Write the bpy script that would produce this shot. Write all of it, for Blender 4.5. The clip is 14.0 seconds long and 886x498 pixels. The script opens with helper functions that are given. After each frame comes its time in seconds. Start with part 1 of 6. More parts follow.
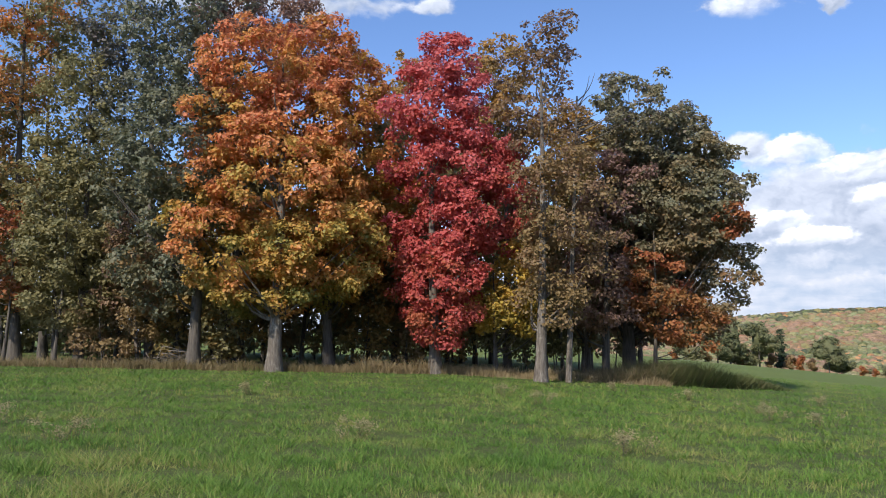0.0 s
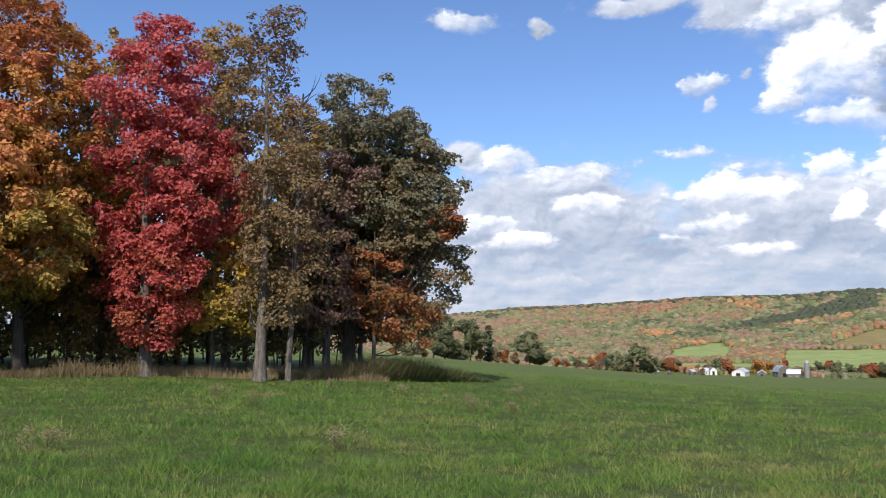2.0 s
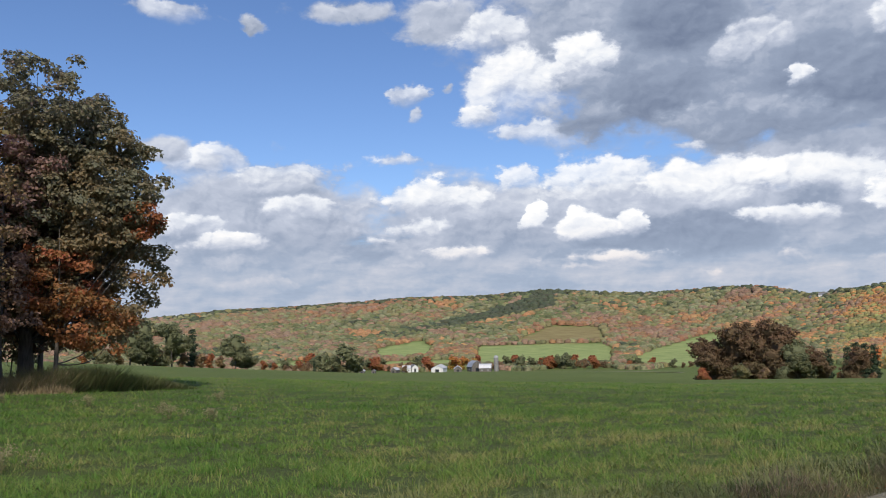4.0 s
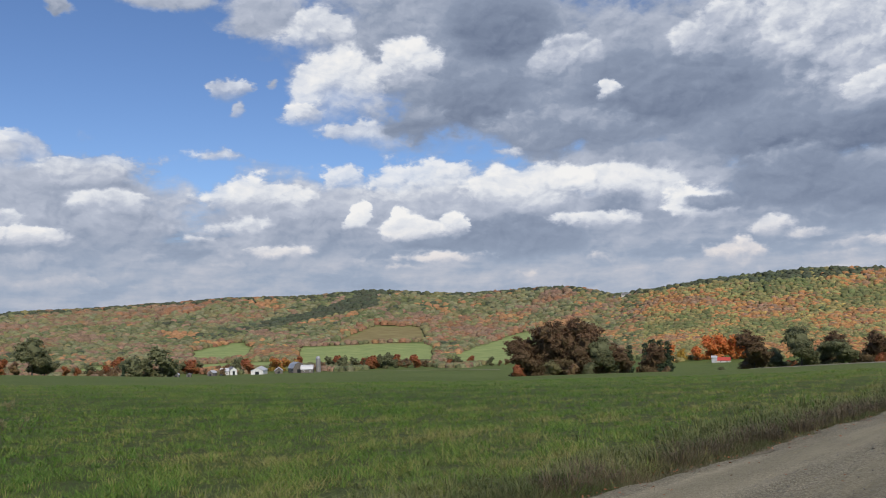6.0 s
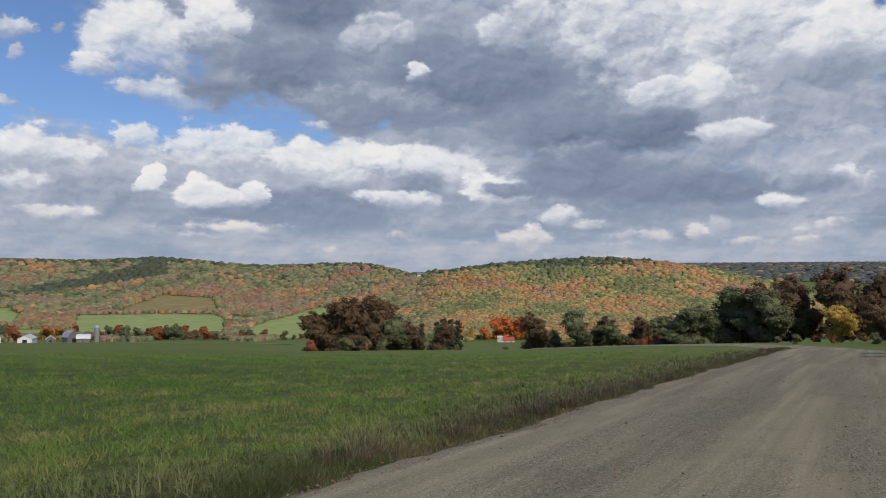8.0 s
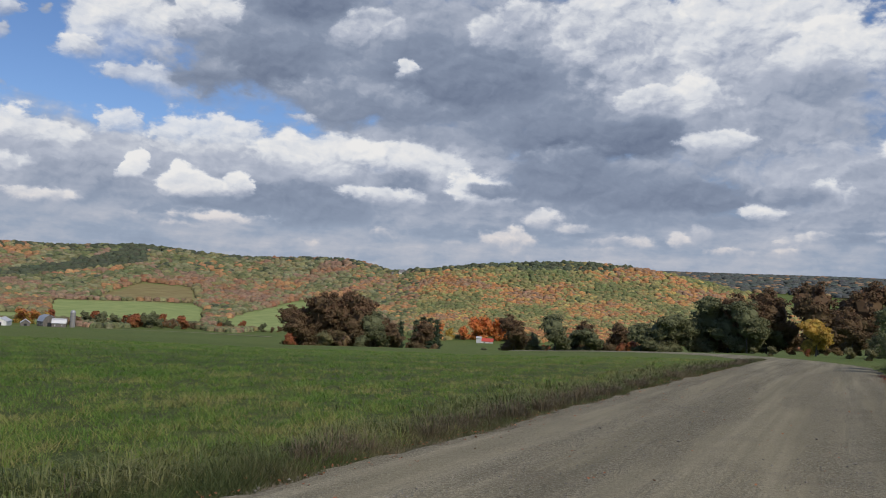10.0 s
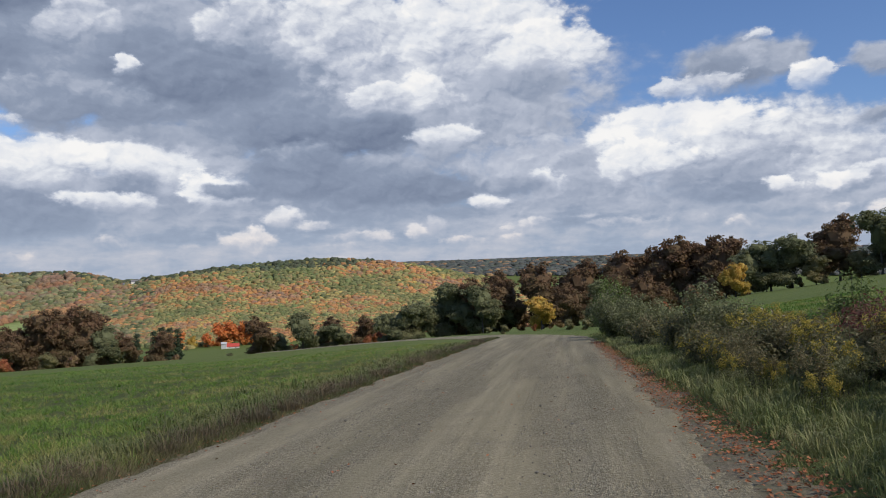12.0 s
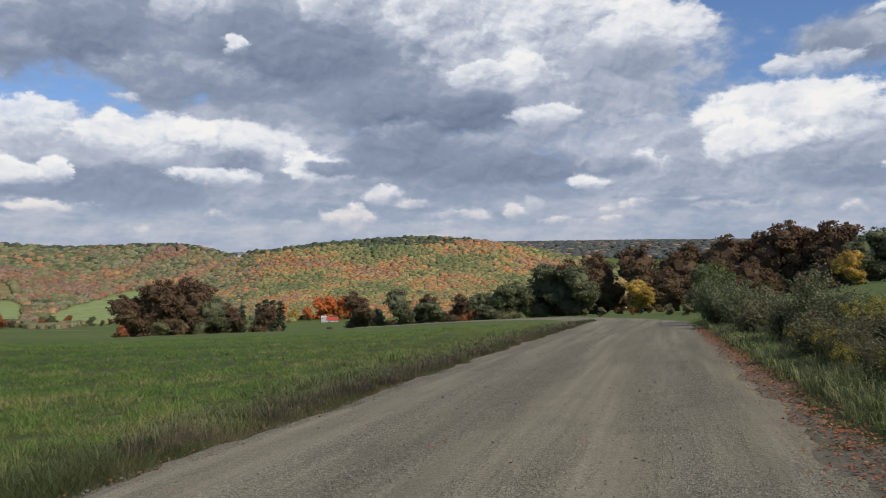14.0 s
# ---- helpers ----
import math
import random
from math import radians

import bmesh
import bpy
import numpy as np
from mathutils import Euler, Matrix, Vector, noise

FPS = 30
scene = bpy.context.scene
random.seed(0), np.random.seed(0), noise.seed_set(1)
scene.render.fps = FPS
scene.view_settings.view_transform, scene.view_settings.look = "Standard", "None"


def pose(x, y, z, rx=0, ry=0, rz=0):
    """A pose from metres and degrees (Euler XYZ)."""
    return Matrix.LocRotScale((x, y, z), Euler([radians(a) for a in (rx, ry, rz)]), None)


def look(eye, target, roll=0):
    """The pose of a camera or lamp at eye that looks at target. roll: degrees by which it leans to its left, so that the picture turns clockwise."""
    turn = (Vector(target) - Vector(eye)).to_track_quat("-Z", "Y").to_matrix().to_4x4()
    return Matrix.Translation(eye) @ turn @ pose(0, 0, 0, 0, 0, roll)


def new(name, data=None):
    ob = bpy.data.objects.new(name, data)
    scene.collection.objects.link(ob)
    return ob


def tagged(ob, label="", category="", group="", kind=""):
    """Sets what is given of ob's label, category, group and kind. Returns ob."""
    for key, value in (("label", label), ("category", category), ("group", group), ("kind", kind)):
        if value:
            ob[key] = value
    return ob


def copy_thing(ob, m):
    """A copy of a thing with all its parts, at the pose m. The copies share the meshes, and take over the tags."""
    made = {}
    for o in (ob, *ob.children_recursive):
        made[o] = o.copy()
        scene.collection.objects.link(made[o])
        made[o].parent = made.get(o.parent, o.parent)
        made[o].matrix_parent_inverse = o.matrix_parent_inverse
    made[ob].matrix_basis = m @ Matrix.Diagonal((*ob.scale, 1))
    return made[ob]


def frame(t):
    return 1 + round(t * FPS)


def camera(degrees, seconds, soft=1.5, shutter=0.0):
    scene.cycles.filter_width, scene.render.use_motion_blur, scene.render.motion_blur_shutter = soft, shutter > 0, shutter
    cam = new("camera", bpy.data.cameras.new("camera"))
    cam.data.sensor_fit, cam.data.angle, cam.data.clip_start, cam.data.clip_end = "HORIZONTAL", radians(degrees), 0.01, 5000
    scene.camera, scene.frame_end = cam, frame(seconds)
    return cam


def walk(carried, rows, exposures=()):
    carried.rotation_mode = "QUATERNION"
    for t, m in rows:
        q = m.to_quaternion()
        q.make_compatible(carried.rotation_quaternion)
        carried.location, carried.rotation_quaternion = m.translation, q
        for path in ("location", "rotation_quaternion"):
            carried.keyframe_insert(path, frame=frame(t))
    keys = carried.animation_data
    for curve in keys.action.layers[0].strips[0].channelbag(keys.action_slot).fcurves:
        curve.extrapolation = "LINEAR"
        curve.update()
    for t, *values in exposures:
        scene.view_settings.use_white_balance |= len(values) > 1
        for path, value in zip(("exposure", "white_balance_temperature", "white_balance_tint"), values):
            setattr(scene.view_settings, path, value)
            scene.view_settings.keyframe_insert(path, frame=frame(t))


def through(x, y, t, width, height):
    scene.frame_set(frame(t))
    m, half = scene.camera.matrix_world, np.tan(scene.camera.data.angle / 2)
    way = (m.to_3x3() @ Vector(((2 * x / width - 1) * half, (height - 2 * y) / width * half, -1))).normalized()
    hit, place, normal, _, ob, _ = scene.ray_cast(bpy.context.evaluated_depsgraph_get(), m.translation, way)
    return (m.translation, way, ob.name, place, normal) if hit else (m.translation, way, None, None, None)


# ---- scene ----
cam = camera(57.5, 14.0, 1.0)

# The camera is held at arm's length by somebody who turns on the spot: seconds, bearing, pitch, roll.
TURN = [
    (0.0, -0.01, 5.38, -0.05),
    (0.5, 5.86, 5.69, -0.55),
    (1.0, 11.81, 5.33, -0.21),
    (1.5, 18.13, 5.37, -0.26),
    (2.0, 19.32, 5.15, -0.46),
    (2.5, 19.94, 4.88, -0.87),
    (3.0, 28.89, 4.89, -1.88),
    (3.2, 33.84, 5.07, -2.70),
    (5.3, 43.53, 4.60, -0.93),
    (5.5, 45.33, 4.60, -0.97),
    (6.0, 52.25, 4.61, -1.74),
    (6.5, 57.79, 4.26, -2.44),
    (7.0, 62.21, 4.08, -2.90),
    (7.5, 65.47, 3.85, -1.82),
    (8.0, 66.36, 2.77, 0.63),
    (10.3, 68.17, 2.80, 3.48),
    (10.5, 69.54, 2.92, 3.17),
    (11.0, 74.40, 3.32, 0.31),
    (11.5, 76.37, 3.34, -1.62),
    (12.0, 85.73, 2.72, -1.59),
    (12.5, 86.94, 1.07, -1.06),
    (13.0, 82.38, -0.26, -1.31),
    (13.5, 79.80, 1.50, 2.18),
    (14.0, 78.84, 1.36, -0.12),
]


def held(b, pitch, roll):
    a, p = radians(b), radians(pitch)
    eye = Vector((0.4 * math.sin(a), 0.4 * math.cos(a), 1.6))
    way = Vector((math.sin(a) * math.cos(p), math.cos(a) * math.cos(p), math.sin(p)))
    return look(eye, eye + way, roll)


walk(cam, [(t, held(b, p, r)) for t, b, p, r in TURN],
     [(0.0, 0.52), (1.5, 0.38), (2.5, 0.20), (3.2, 0.08), (5.3, -0.22), (6.5, -0.31), (8.0, -0.37), (10.4, -0.39), (12.5, -0.20), (14.0, -0.28)])


# ---- node helpers ----
def link(nt, a, b):
    nt.links.new(a, b)


def put(nt, socket, value):
    """A socket gets a number, a colour or another node's output."""
    if isinstance(value, bpy.types.NodeSocket):
        nt.links.new(value, socket)
    else:
        socket.default_value = value


def op(nt, how, a, b=0.0, c=0.0, clamp=False):
    n = nt.nodes.new("ShaderNodeMath")
    n.operation, n.use_clamp = how, clamp
    for socket, value in zip(n.inputs, (a, b, c)):
        put(nt, socket, value)
    return n.outputs[0]


def vop(nt, how, a, b=(0, 0, 0), c=(0, 0, 0), out=0):
    n = nt.nodes.new("ShaderNodeVectorMath")
    n.operation = how
    for socket, value in zip(n.inputs, (a, b, c)):
        put(nt, socket, value)
    return n.outputs[out]


def fbm(nt, where, scale, detail=4.0, rough=0.55, out=0, distort=0.0):
    n = nt.nodes.new("ShaderNodeTexNoise")
    put(nt, n.inputs["Vector"], where)
    put(nt, n.inputs["Scale"], scale)
    n.inputs["Detail"].default_value = detail
    n.inputs["Roughness"].default_value = rough
    n.inputs["Distortion"].default_value = distort
    return n.outputs[out]


def span(nt, x, a, b, to=(0.0, 1.0), smooth=True):
    n = nt.nodes.new("ShaderNodeMapRange")
    n.interpolation_type = "SMOOTHSTEP" if smooth else "LINEAR"
    for socket, value in zip(n.inputs, (x, a, b, *to)):
        put(nt, socket, value)
    return n.outputs[0]


def blend(nt, fac, a, b, how="MIX"):
    n = nt.nodes.new("ShaderNodeMix")
    n.data_type, n.blend_type = "RGBA", how
    put(nt, n.inputs[0], fac)
    for socket, value in ((n.inputs[6], a), (n.inputs[7], b)):
        put(nt, socket, (*value, 1) if isinstance(value, tuple) and len(value) == 3 else value)
    return n.outputs[2]


def ramp(nt, fac, stops):
    n = nt.nodes.new("ShaderNodeValToRGB")
    put(nt, n.inputs[0], fac)
    e = n.color_ramp.elements
    while len(e) < len(stops):
        e.new(0.5)
    for el, (at, colour) in zip(e, stops):
        el.position, el.color = at, (*colour, 1)
    return n.outputs[0]


# ---- sky, clouds and sun ----
SUN_BEARING, SUN_HEIGHT = -146.0, 42.0

world = bpy.data.worlds.new("autumn_sky")
scene.world = world
world.use_nodes = True
wt = world.node_tree
wt.nodes.clear()
sky = wt.nodes.new("ShaderNodeTexSky")
sky.sky_type, sky.sun_disc = "NISHITA", False
sky.sun_elevation, sky.sun_rotation = radians(SUN_HEIGHT), radians(SUN_BEARING)
sky.altitude, sky.air_density, sky.dust_density, sky.ozone_density = 500, 1.0, 0.6, 2.0

# cumulus, each sheet from the farthest to the nearest: bearing, height above the horizon, half width, half height (degrees), brightness
CLOUDS_NORTH = [
    (-14.8, 21.9, 13.6, 1.20, 0.47), (-1.0, 22.1, 2.4, 0.64, 0.55), (21.2, 20.8, 3.2, 0.80, 0.61), (26.4, 20.2, 0.8, 0.48, 0.45), (28.3, 7.7, 1.6, 0.80, 0.65),
    (26.0, 7.1, 10.0, 4.41, 0.52), (22.4, 10.7, 2.4, 1.28, 0.63), (20.0, 11.8, 2.4, 0.96, 0.55), (22.0, 6.6, 2.1, 0.76, 0.71), (25.9, 2.7, 3.2, 0.48, 0.52),
    (28.3, 2.8, 0.8, 0.44, 0.45), (25.2, 5.5, 1.9, 0.80, 0.61), (30.2, 2.8, 1.0, 0.48, 0.43), (26.3, 20.4, 0.6, 0.64, 0.45), (33.1, 21.4, 4.0, 0.88, 0.55),
    (40.2, 20.5, 4.0, 1.20, 0.55),
]
CLOUDS_SMALL = [
    (37.6, 15.6, 1.6, 1.04, 0.68), (38.3, 14.3, 0.8, 0.72, 0.63), (26.3, 19.9, 0.5, 0.56, 0.45), (40.1, 16.3, 0.4, 0.36, 0.54), (36.9, 11.0, 2.1, 0.64, 0.73),
    (24.4, 11.2, 2.0, 1.36, 0.69), (29.1, 10.1, 4.0, 1.20, 0.61), (29.9, 7.9, 2.8, 0.88, 0.77), (25.3, 5.5, 3.4, 0.72, 0.67), (23.6, 6.9, 0.9, 0.52, 0.65),
    (28.6, 9.0, 4.4, 0.56, 0.50), (24.7, 4.2, 2.8, 0.56, 0.55),
]
CLOUDS_BANK = [
    (40.0, 20.9, 3.8, 1.80, 0.55), (53.4, 19.5, 13.2, 6.62, 0.46), (71.0, 15.9, 14.0, 6.82, 0.46), (79.1, 17.2, 5.6, 4.41, 0.67), (45.1, 15.6, 3.8, 3.41, 0.81),
    (50.0, 17.5, 2.6, 2.21, 0.85), (43.6, 19.6, 2.8, 1.80, 0.69), (46.7, 12.6, 3.0, 1.04, 0.69), (42.5, 14.1, 1.6, 1.00, 0.78), (56.7, 19.9, 4.6, 2.81, 0.26),
    (54.4, 14.7, 5.2, 2.41, 0.30), (50.7, 13.6, 3.2, 1.20, 0.36), (68.3, 15.1, 8.0, 3.01, 0.31), (61.2, 12.4, 7.2, 1.80, 0.40), (61.8, 17.5, 2.4, 1.80, 0.58),
    (72.2, 17.9, 3.6, 2.00, 0.62), (76.0, 10.5, 5.6, 1.80, 0.27), (76.9, 7.7, 6.8, 1.60, 0.36), (64.3, 15.1, 1.0, 0.88, 0.83), (56.8, 11.3, 1.6, 0.48, 0.70),
]
CLOUDS_ROW = [
    (41.0, 6.9, 7.6, 3.81, 0.56), (57.0, 6.9, 13.2, 3.81, 0.56), (67.9, 7.5, 5.6, 2.81, 0.54), (38.7, 8.6, 3.3, 1.36, 0.82), (45.4, 9.7, 2.1, 1.20, 0.85),
    (51.2, 9.4, 4.5, 1.60, 0.87), (58.7, 8.7, 5.2, 1.76, 0.85), (65.3, 8.4, 4.4, 1.76, 0.81), (56.9, 5.5, 7.2, 1.80, 0.34), (43.3, 5.9, 4.4, 1.60, 0.48),
    (42.6, 8.4, 1.6, 0.72, 0.68), (64.5, 7.4, 2.2, 1.04, 0.42), (49.9, 6.0, 2.1, 1.28, 0.95), (52.9, 6.2, 1.1, 1.00, 0.92), (46.2, 6.8, 0.9, 1.12, 0.90),
    (70.2, 7.0, 2.5, 1.28, 0.93), (62.9, 6.3, 3.4, 0.56, 0.79),
]
CLOUDS_LOW = [
    (38.3, 6.6, 2.7, 0.64, 0.73), (35.1, 5.5, 1.5, 0.44, 0.65), (40.6, 4.6, 2.5, 0.56, 0.75), (37.2, 3.8, 1.9, 0.28, 0.58), (52.1, 4.0, 3.3, 0.68, 0.81),
    (49.4, 3.1, 1.6, 0.28, 0.70), (51.3, 5.0, 3.2, 0.48, 0.32), (72.1, 3.6, 2.5, 0.92, 0.77), (74.5, 5.1, 1.1, 0.68, 0.77), (77.0, 4.5, 1.7, 0.56, 0.71),
    (79.4, 3.8, 1.6, 0.48, 0.71), (58.0, 2.6, 2.0, 0.32, 0.62), (31.3, 2.8, 1.1, 0.44, 0.43), (28.3, 2.7, 1.6, 0.36, 0.52), (34.2, 2.1, 1.0, 0.36, 0.55),
    (46.5, 3.6, 1.0, 0.48, 0.60), (63.2, 3.6, 1.2, 0.40, 0.60),
]
CLOUDS_EAST = [
    (86.5, 16.0, 11.0, 5.20, 0.66), (88.9, 17.8, 7.2, 3.41, 0.77), (79.0, 18.2, 4.4, 2.41, 0.67), (93.8, 16.1, 4.0, 2.21, 0.81), (84.6, 13.5, 2.6, 1.68, 0.79),
    (81.5, 13.2, 2.0, 1.20, 0.70), (92.1, 14.1, 3.6, 1.36, 0.46), (88.5, 16.5, 2.4, 0.80, 0.58), (79.0, 10.9, 7.4, 1.68, 0.26), (83.0, 7.1, 6.4, 1.44, 0.33),
    (76.2, 9.0, 4.4, 1.44, 0.36), (86.2, 10.6, 2.4, 1.04, 0.73), (88.8, 5.9, 1.5, 0.56, 0.83), (93.4, 7.3, 1.4, 0.72, 0.69), (90.7, 7.2, 3.2, 0.80, 0.45),
    (71.0, 7.1, 2.4, 0.56, 0.40),
]
CLOUDS_EAST_LOW = [
    (81.4, 3.9, 1.6, 0.44, 0.71), (83.8, 4.1, 0.8, 0.44, 0.77), (85.4, 4.5, 0.9, 0.52, 0.55), (86.9, 3.3, 1.6, 0.52, 0.73), (92.1, 4.2, 1.6, 0.48, 0.77),
    (91.1, 3.3, 1.0, 0.36, 0.70), (98.8, 4.1, 3.2, 0.40, 0.58), (96.1, 4.7, 1.6, 0.36, 0.60), (79.0, 3.1, 1.6, 0.32, 0.60), (68.6, 3.1, 1.2, 0.32, 0.60),
    (101.1, 3.1, 2.0, 0.32, 0.55),
]
CLOUDS_SOUTH = [
    (108.0, 8.5, 9.6, 3.41, 0.60), (113.1, 6.6, 4.8, 2.81, 0.60), (106.0, 14.1, 4.6, 1.92, 0.40), (109.2, 14.5, 2.4, 1.36, 0.50), (110.9, 12.8, 1.6, 1.20, 0.79),
    (103.5, 13.0, 3.4, 1.04, 0.73), (107.8, 15.8, 1.0, 0.40, 0.79), (108.1, 9.6, 6.4, 1.68, 0.69), (102.6, 10.2, 7.0, 2.00, 0.91), (100.0, 8.4, 3.4, 1.44, 0.85),
    (105.1, 6.4, 4.4, 1.68, 0.40), (108.7, 6.1, 1.5, 0.56, 0.81), (112.4, 6.1, 1.6, 0.56, 0.81), (114.5, 6.8, 1.6, 0.64, 0.73),
]
CLOUDS_SOUTH_LOW = [
    (114.8, 13.2, 2.0, 1.12, 0.46), (114.4, 10.1, 1.7, 0.64, 0.46), (112.0, 4.5, 1.3, 0.40, 0.73), (114.9, 4.3, 1.2, 0.48, 0.69), (105.9, 3.7, 1.2, 0.48, 0.71),
    (110.3, 2.7, 2.4, 0.32, 0.50), (108.3, 4.6, 2.4, 0.48, 0.45), (113.7, 5.2, 2.0, 0.48, 0.55), (106.8, 2.2, 2.4, 0.40, 0.52),
]
CLOUDS_WIDE = [
    (58.0, 17.0, 14.0, 6.00, 0.45), (73.0, 14.0, 16.0, 6.00, 0.43), (88.0, 13.0, 13.0, 6.00, 0.55), (66.0, 9.5, 10.0, 3.00, 0.50), (80.0, 7.5, 12.0, 3.40, 0.46),
    (95.0, 8.0, 9.0, 3.20, 0.54), (46.0, 7.0, 10.0, 3.20, 0.55), (27.0, 7.5, 9.0, 3.60, 0.54), (107.0, 7.0, 10.0, 4.00, 0.55),
]
CLOUDS_BEHIND = [
    (140.0, 14.0, 14.0, 6.00, 0.60), (165.0, 24.0, 18.0, 9.00, 0.60), (-60.0, 18.0, 12.0, 5.00, 0.70), (-95.0, 12.0, 14.0, 4.00, 0.70), (-140.0, 20.0, 16.0, 7.00, 0.70),
    (-110.0, 48.0, 30.0, 12.00, 0.65), (40.0, 50.0, 34.0, 14.00, 0.55), (130.0, 55.0, 40.0, 14.00, 0.55), (-40.0, 62.0, 40.0, 10.00, 0.60), (75.0, 29.0, 26.0, 6.00, 0.50),
]


def billow(nt, where, scale, detail, rough=0.5):
    """Rounded cauliflower heads, about 0 to 1."""
    n = nt.nodes.new("ShaderNodeTexVoronoi")
    n.feature, n.normalize = "SMOOTH_F1", True
    put(nt, n.inputs["Vector"], where)
    n.inputs["Scale"].default_value = scale
    n.inputs["Detail"].default_value = detail
    n.inputs["Roughness"].default_value = rough
    n.inputs["Smoothness"].default_value = 0.5
    return op(nt, "SUBTRACT", 1.0, n.outputs["Distance"])


way = wt.nodes.new("ShaderNodeTexCoord").outputs["Generated"]
axes = wt.nodes.new("ShaderNodeSeparateXYZ")
link(wt, way, axes.inputs[0])
bearing = op(wt, "MULTIPLY", op(wt, "ARCTAN2", axes.outputs[0], axes.outputs[1]), 180 / math.pi)
rise = op(wt, "MULTIPLY", op(wt, "ARCSINE", axes.outputs[2]), 180 / math.pi)
spot_node = wt.nodes.new("ShaderNodeCombineXYZ")
link(wt, bearing, spot_node.inputs[0])
link(wt, rise, spot_node.inputs[1])
spot = spot_node.outputs[0]
clear = blend(wt, 1.0, sky.outputs[0], (0.095, 0.110, 0.138), "MULTIPLY")

# ragged edges and lit billows, shared by all the clouds
swirl = fbm(wt, vop(wt, "MULTIPLY", spot, (0.30, 0.45, 0)), 1.0, 6.0, 0.6, out=1)
bent = vop(wt, "ADD", spot, vop(wt, "MULTIPLY_ADD", swirl, (3.4, 1.9, 0), (-1.7, -0.95, 0)))
puffs = vop(wt, "MULTIPLY", bent, (0.42, 0.62, 0))
crown = billow(wt, puffs, 1.0, 3.0, 0.55)
crown_up = billow(wt, vop(wt, "ADD", puffs, (-0.10, 0.20, 0)), 1.0, 3.0, 0.55)
shred = fbm(wt, vop(wt, "MULTIPLY", spot, (0.34, 0.55, 0)), 1.0, 7.0, 0.56)
ragged = op(wt, "MULTIPLY_ADD", op(wt, "SUBTRACT", crown, 0.62), 1.3, op(wt, "MULTIPLY_ADD", shred, 1.5, -0.75))
relief = op(wt, "MULTIPLY_ADD", op(wt, "SUBTRACT", crown, crown_up), 1.0, op(wt, "MULTIPLY_ADD", shred, 0.50, -0.25))

# a broken grey-blue sheet low over the hills
layers = fbm(wt, vop(wt, "MULTIPLY", spot, (0.16, 0.62, 0)), 1.0, 6.0, 0.58)
tone = op(wt, "MULTIPLY_ADD", op(wt, "SUBTRACT", layers, 0.5), 0.75, op(wt, "MULTIPLY_ADD", relief, 0.5, 0.49))
cover = span(wt, op(wt, "MULTIPLY_ADD", layers, 7.0, op(wt, "MULTIPLY", rise, -1.0)), -4.6, -2.4)


def pair(a, b):
    n = wt.nodes.new("ShaderNodeCombineXYZ")
    put(wt, n.inputs[0], a)
    put(wt, n.inputs[1], b)
    return n.outputs[0]


def heap_kind(name, lit):
    """A node group that lays one heap over those behind it; a lit heap's foot is lost in what lies behind."""
    g = bpy.data.node_groups.new(name, "ShaderNodeTree")
    for label, kind in (("Behind", "Vector"), ("Where", "Vector"), ("Look", "Vector"), ("Scale", "Vector"), ("Shift", "Vector"), ("Depth", "Float"), ("Edge", "Float"), ("Bright", "Float")):
        g.interface.new_socket(label, in_out="INPUT", socket_type="NodeSocket" + kind)
    g.interface.new_socket("Heaps", in_out="OUTPUT", socket_type="NodeSocketVector")
    i, o = g.nodes.new("NodeGroupInput"), g.nodes.new("NodeGroupOutput")
    behind, where, looks, scale, shift, depth, edge, bright = i.outputs[:8]
    here = vop(g, "MULTIPLY_ADD", behind, (1e-6, 1e-6, 0), where)
    n = vop(g, "MULTIPLY_ADD", here, scale, shift)
    two = g.nodes.new("ShaderNodeSeparateXYZ")
    link(g, looks, two.inputs[0])
    deep = op(g, "MULTIPLY_ADD", vop(g, "LENGTH", n, out=1), depth, two.outputs[0])
    veil = span(g, deep, depth, edge)
    up = vop(g, "DOT_PRODUCT", n, (-0.2, 1, 0), out=1)
    own = op(g, "ADD", op(g, "MULTIPLY_ADD", up, 0.17, two.outputs[1]) if lit else op(g, "MULTIPLY_ADD", two.outputs[1], 0.55, op(g, "MULTIPLY", up, 0.10)), bright)
    if lit:
        veil = op(g, "MULTIPLY", veil, span(g, op(g, "MULTIPLY_ADD", two.outputs[0], 0.35, up), -0.95, 0.25, (0.0, 0.84)))
    mix = g.nodes.new("ShaderNodeMix")
    mix.data_type = "VECTOR"
    link(g, veil, mix.inputs[0])
    link(g, behind, mix.inputs[4])
    c = g.nodes.new("ShaderNodeCombineXYZ")
    link(g, own, c.inputs[0])
    c.inputs[1].default_value = 1.0
    link(g, c.outputs[0], mix.inputs[5])
    link(g, mix.outputs[1], o.inputs[0])
    return g


HEAP_KINDS = heap_kind("shaded_heap", False), heap_kind("lit_heap", True)
looks = pair(ragged, relief)


def cloud(behind, b, h, w, t, bright):
    lit = bright > 0.56
    inner, torn = min(t, 2.2), min(1.25, 0.42 + 0.55 * t)
    soft = (0.15 + 0.22 * inner if t > 1.2 else 0.34) if lit else 0.20 + 0.42 * inner
    n = wt.nodes.new("ShaderNodeGroup")
    n.node_tree = HEAP_KINDS[lit]
    for socket, value in zip(n.inputs, (behind, bent, looks, (1 / w, 1 / t, 0), (-b / w, -h / t, 0), -inner / torn, (soft - inner) / torn, bright)):
        put(wt, socket, value)
    return n.outputs[0]


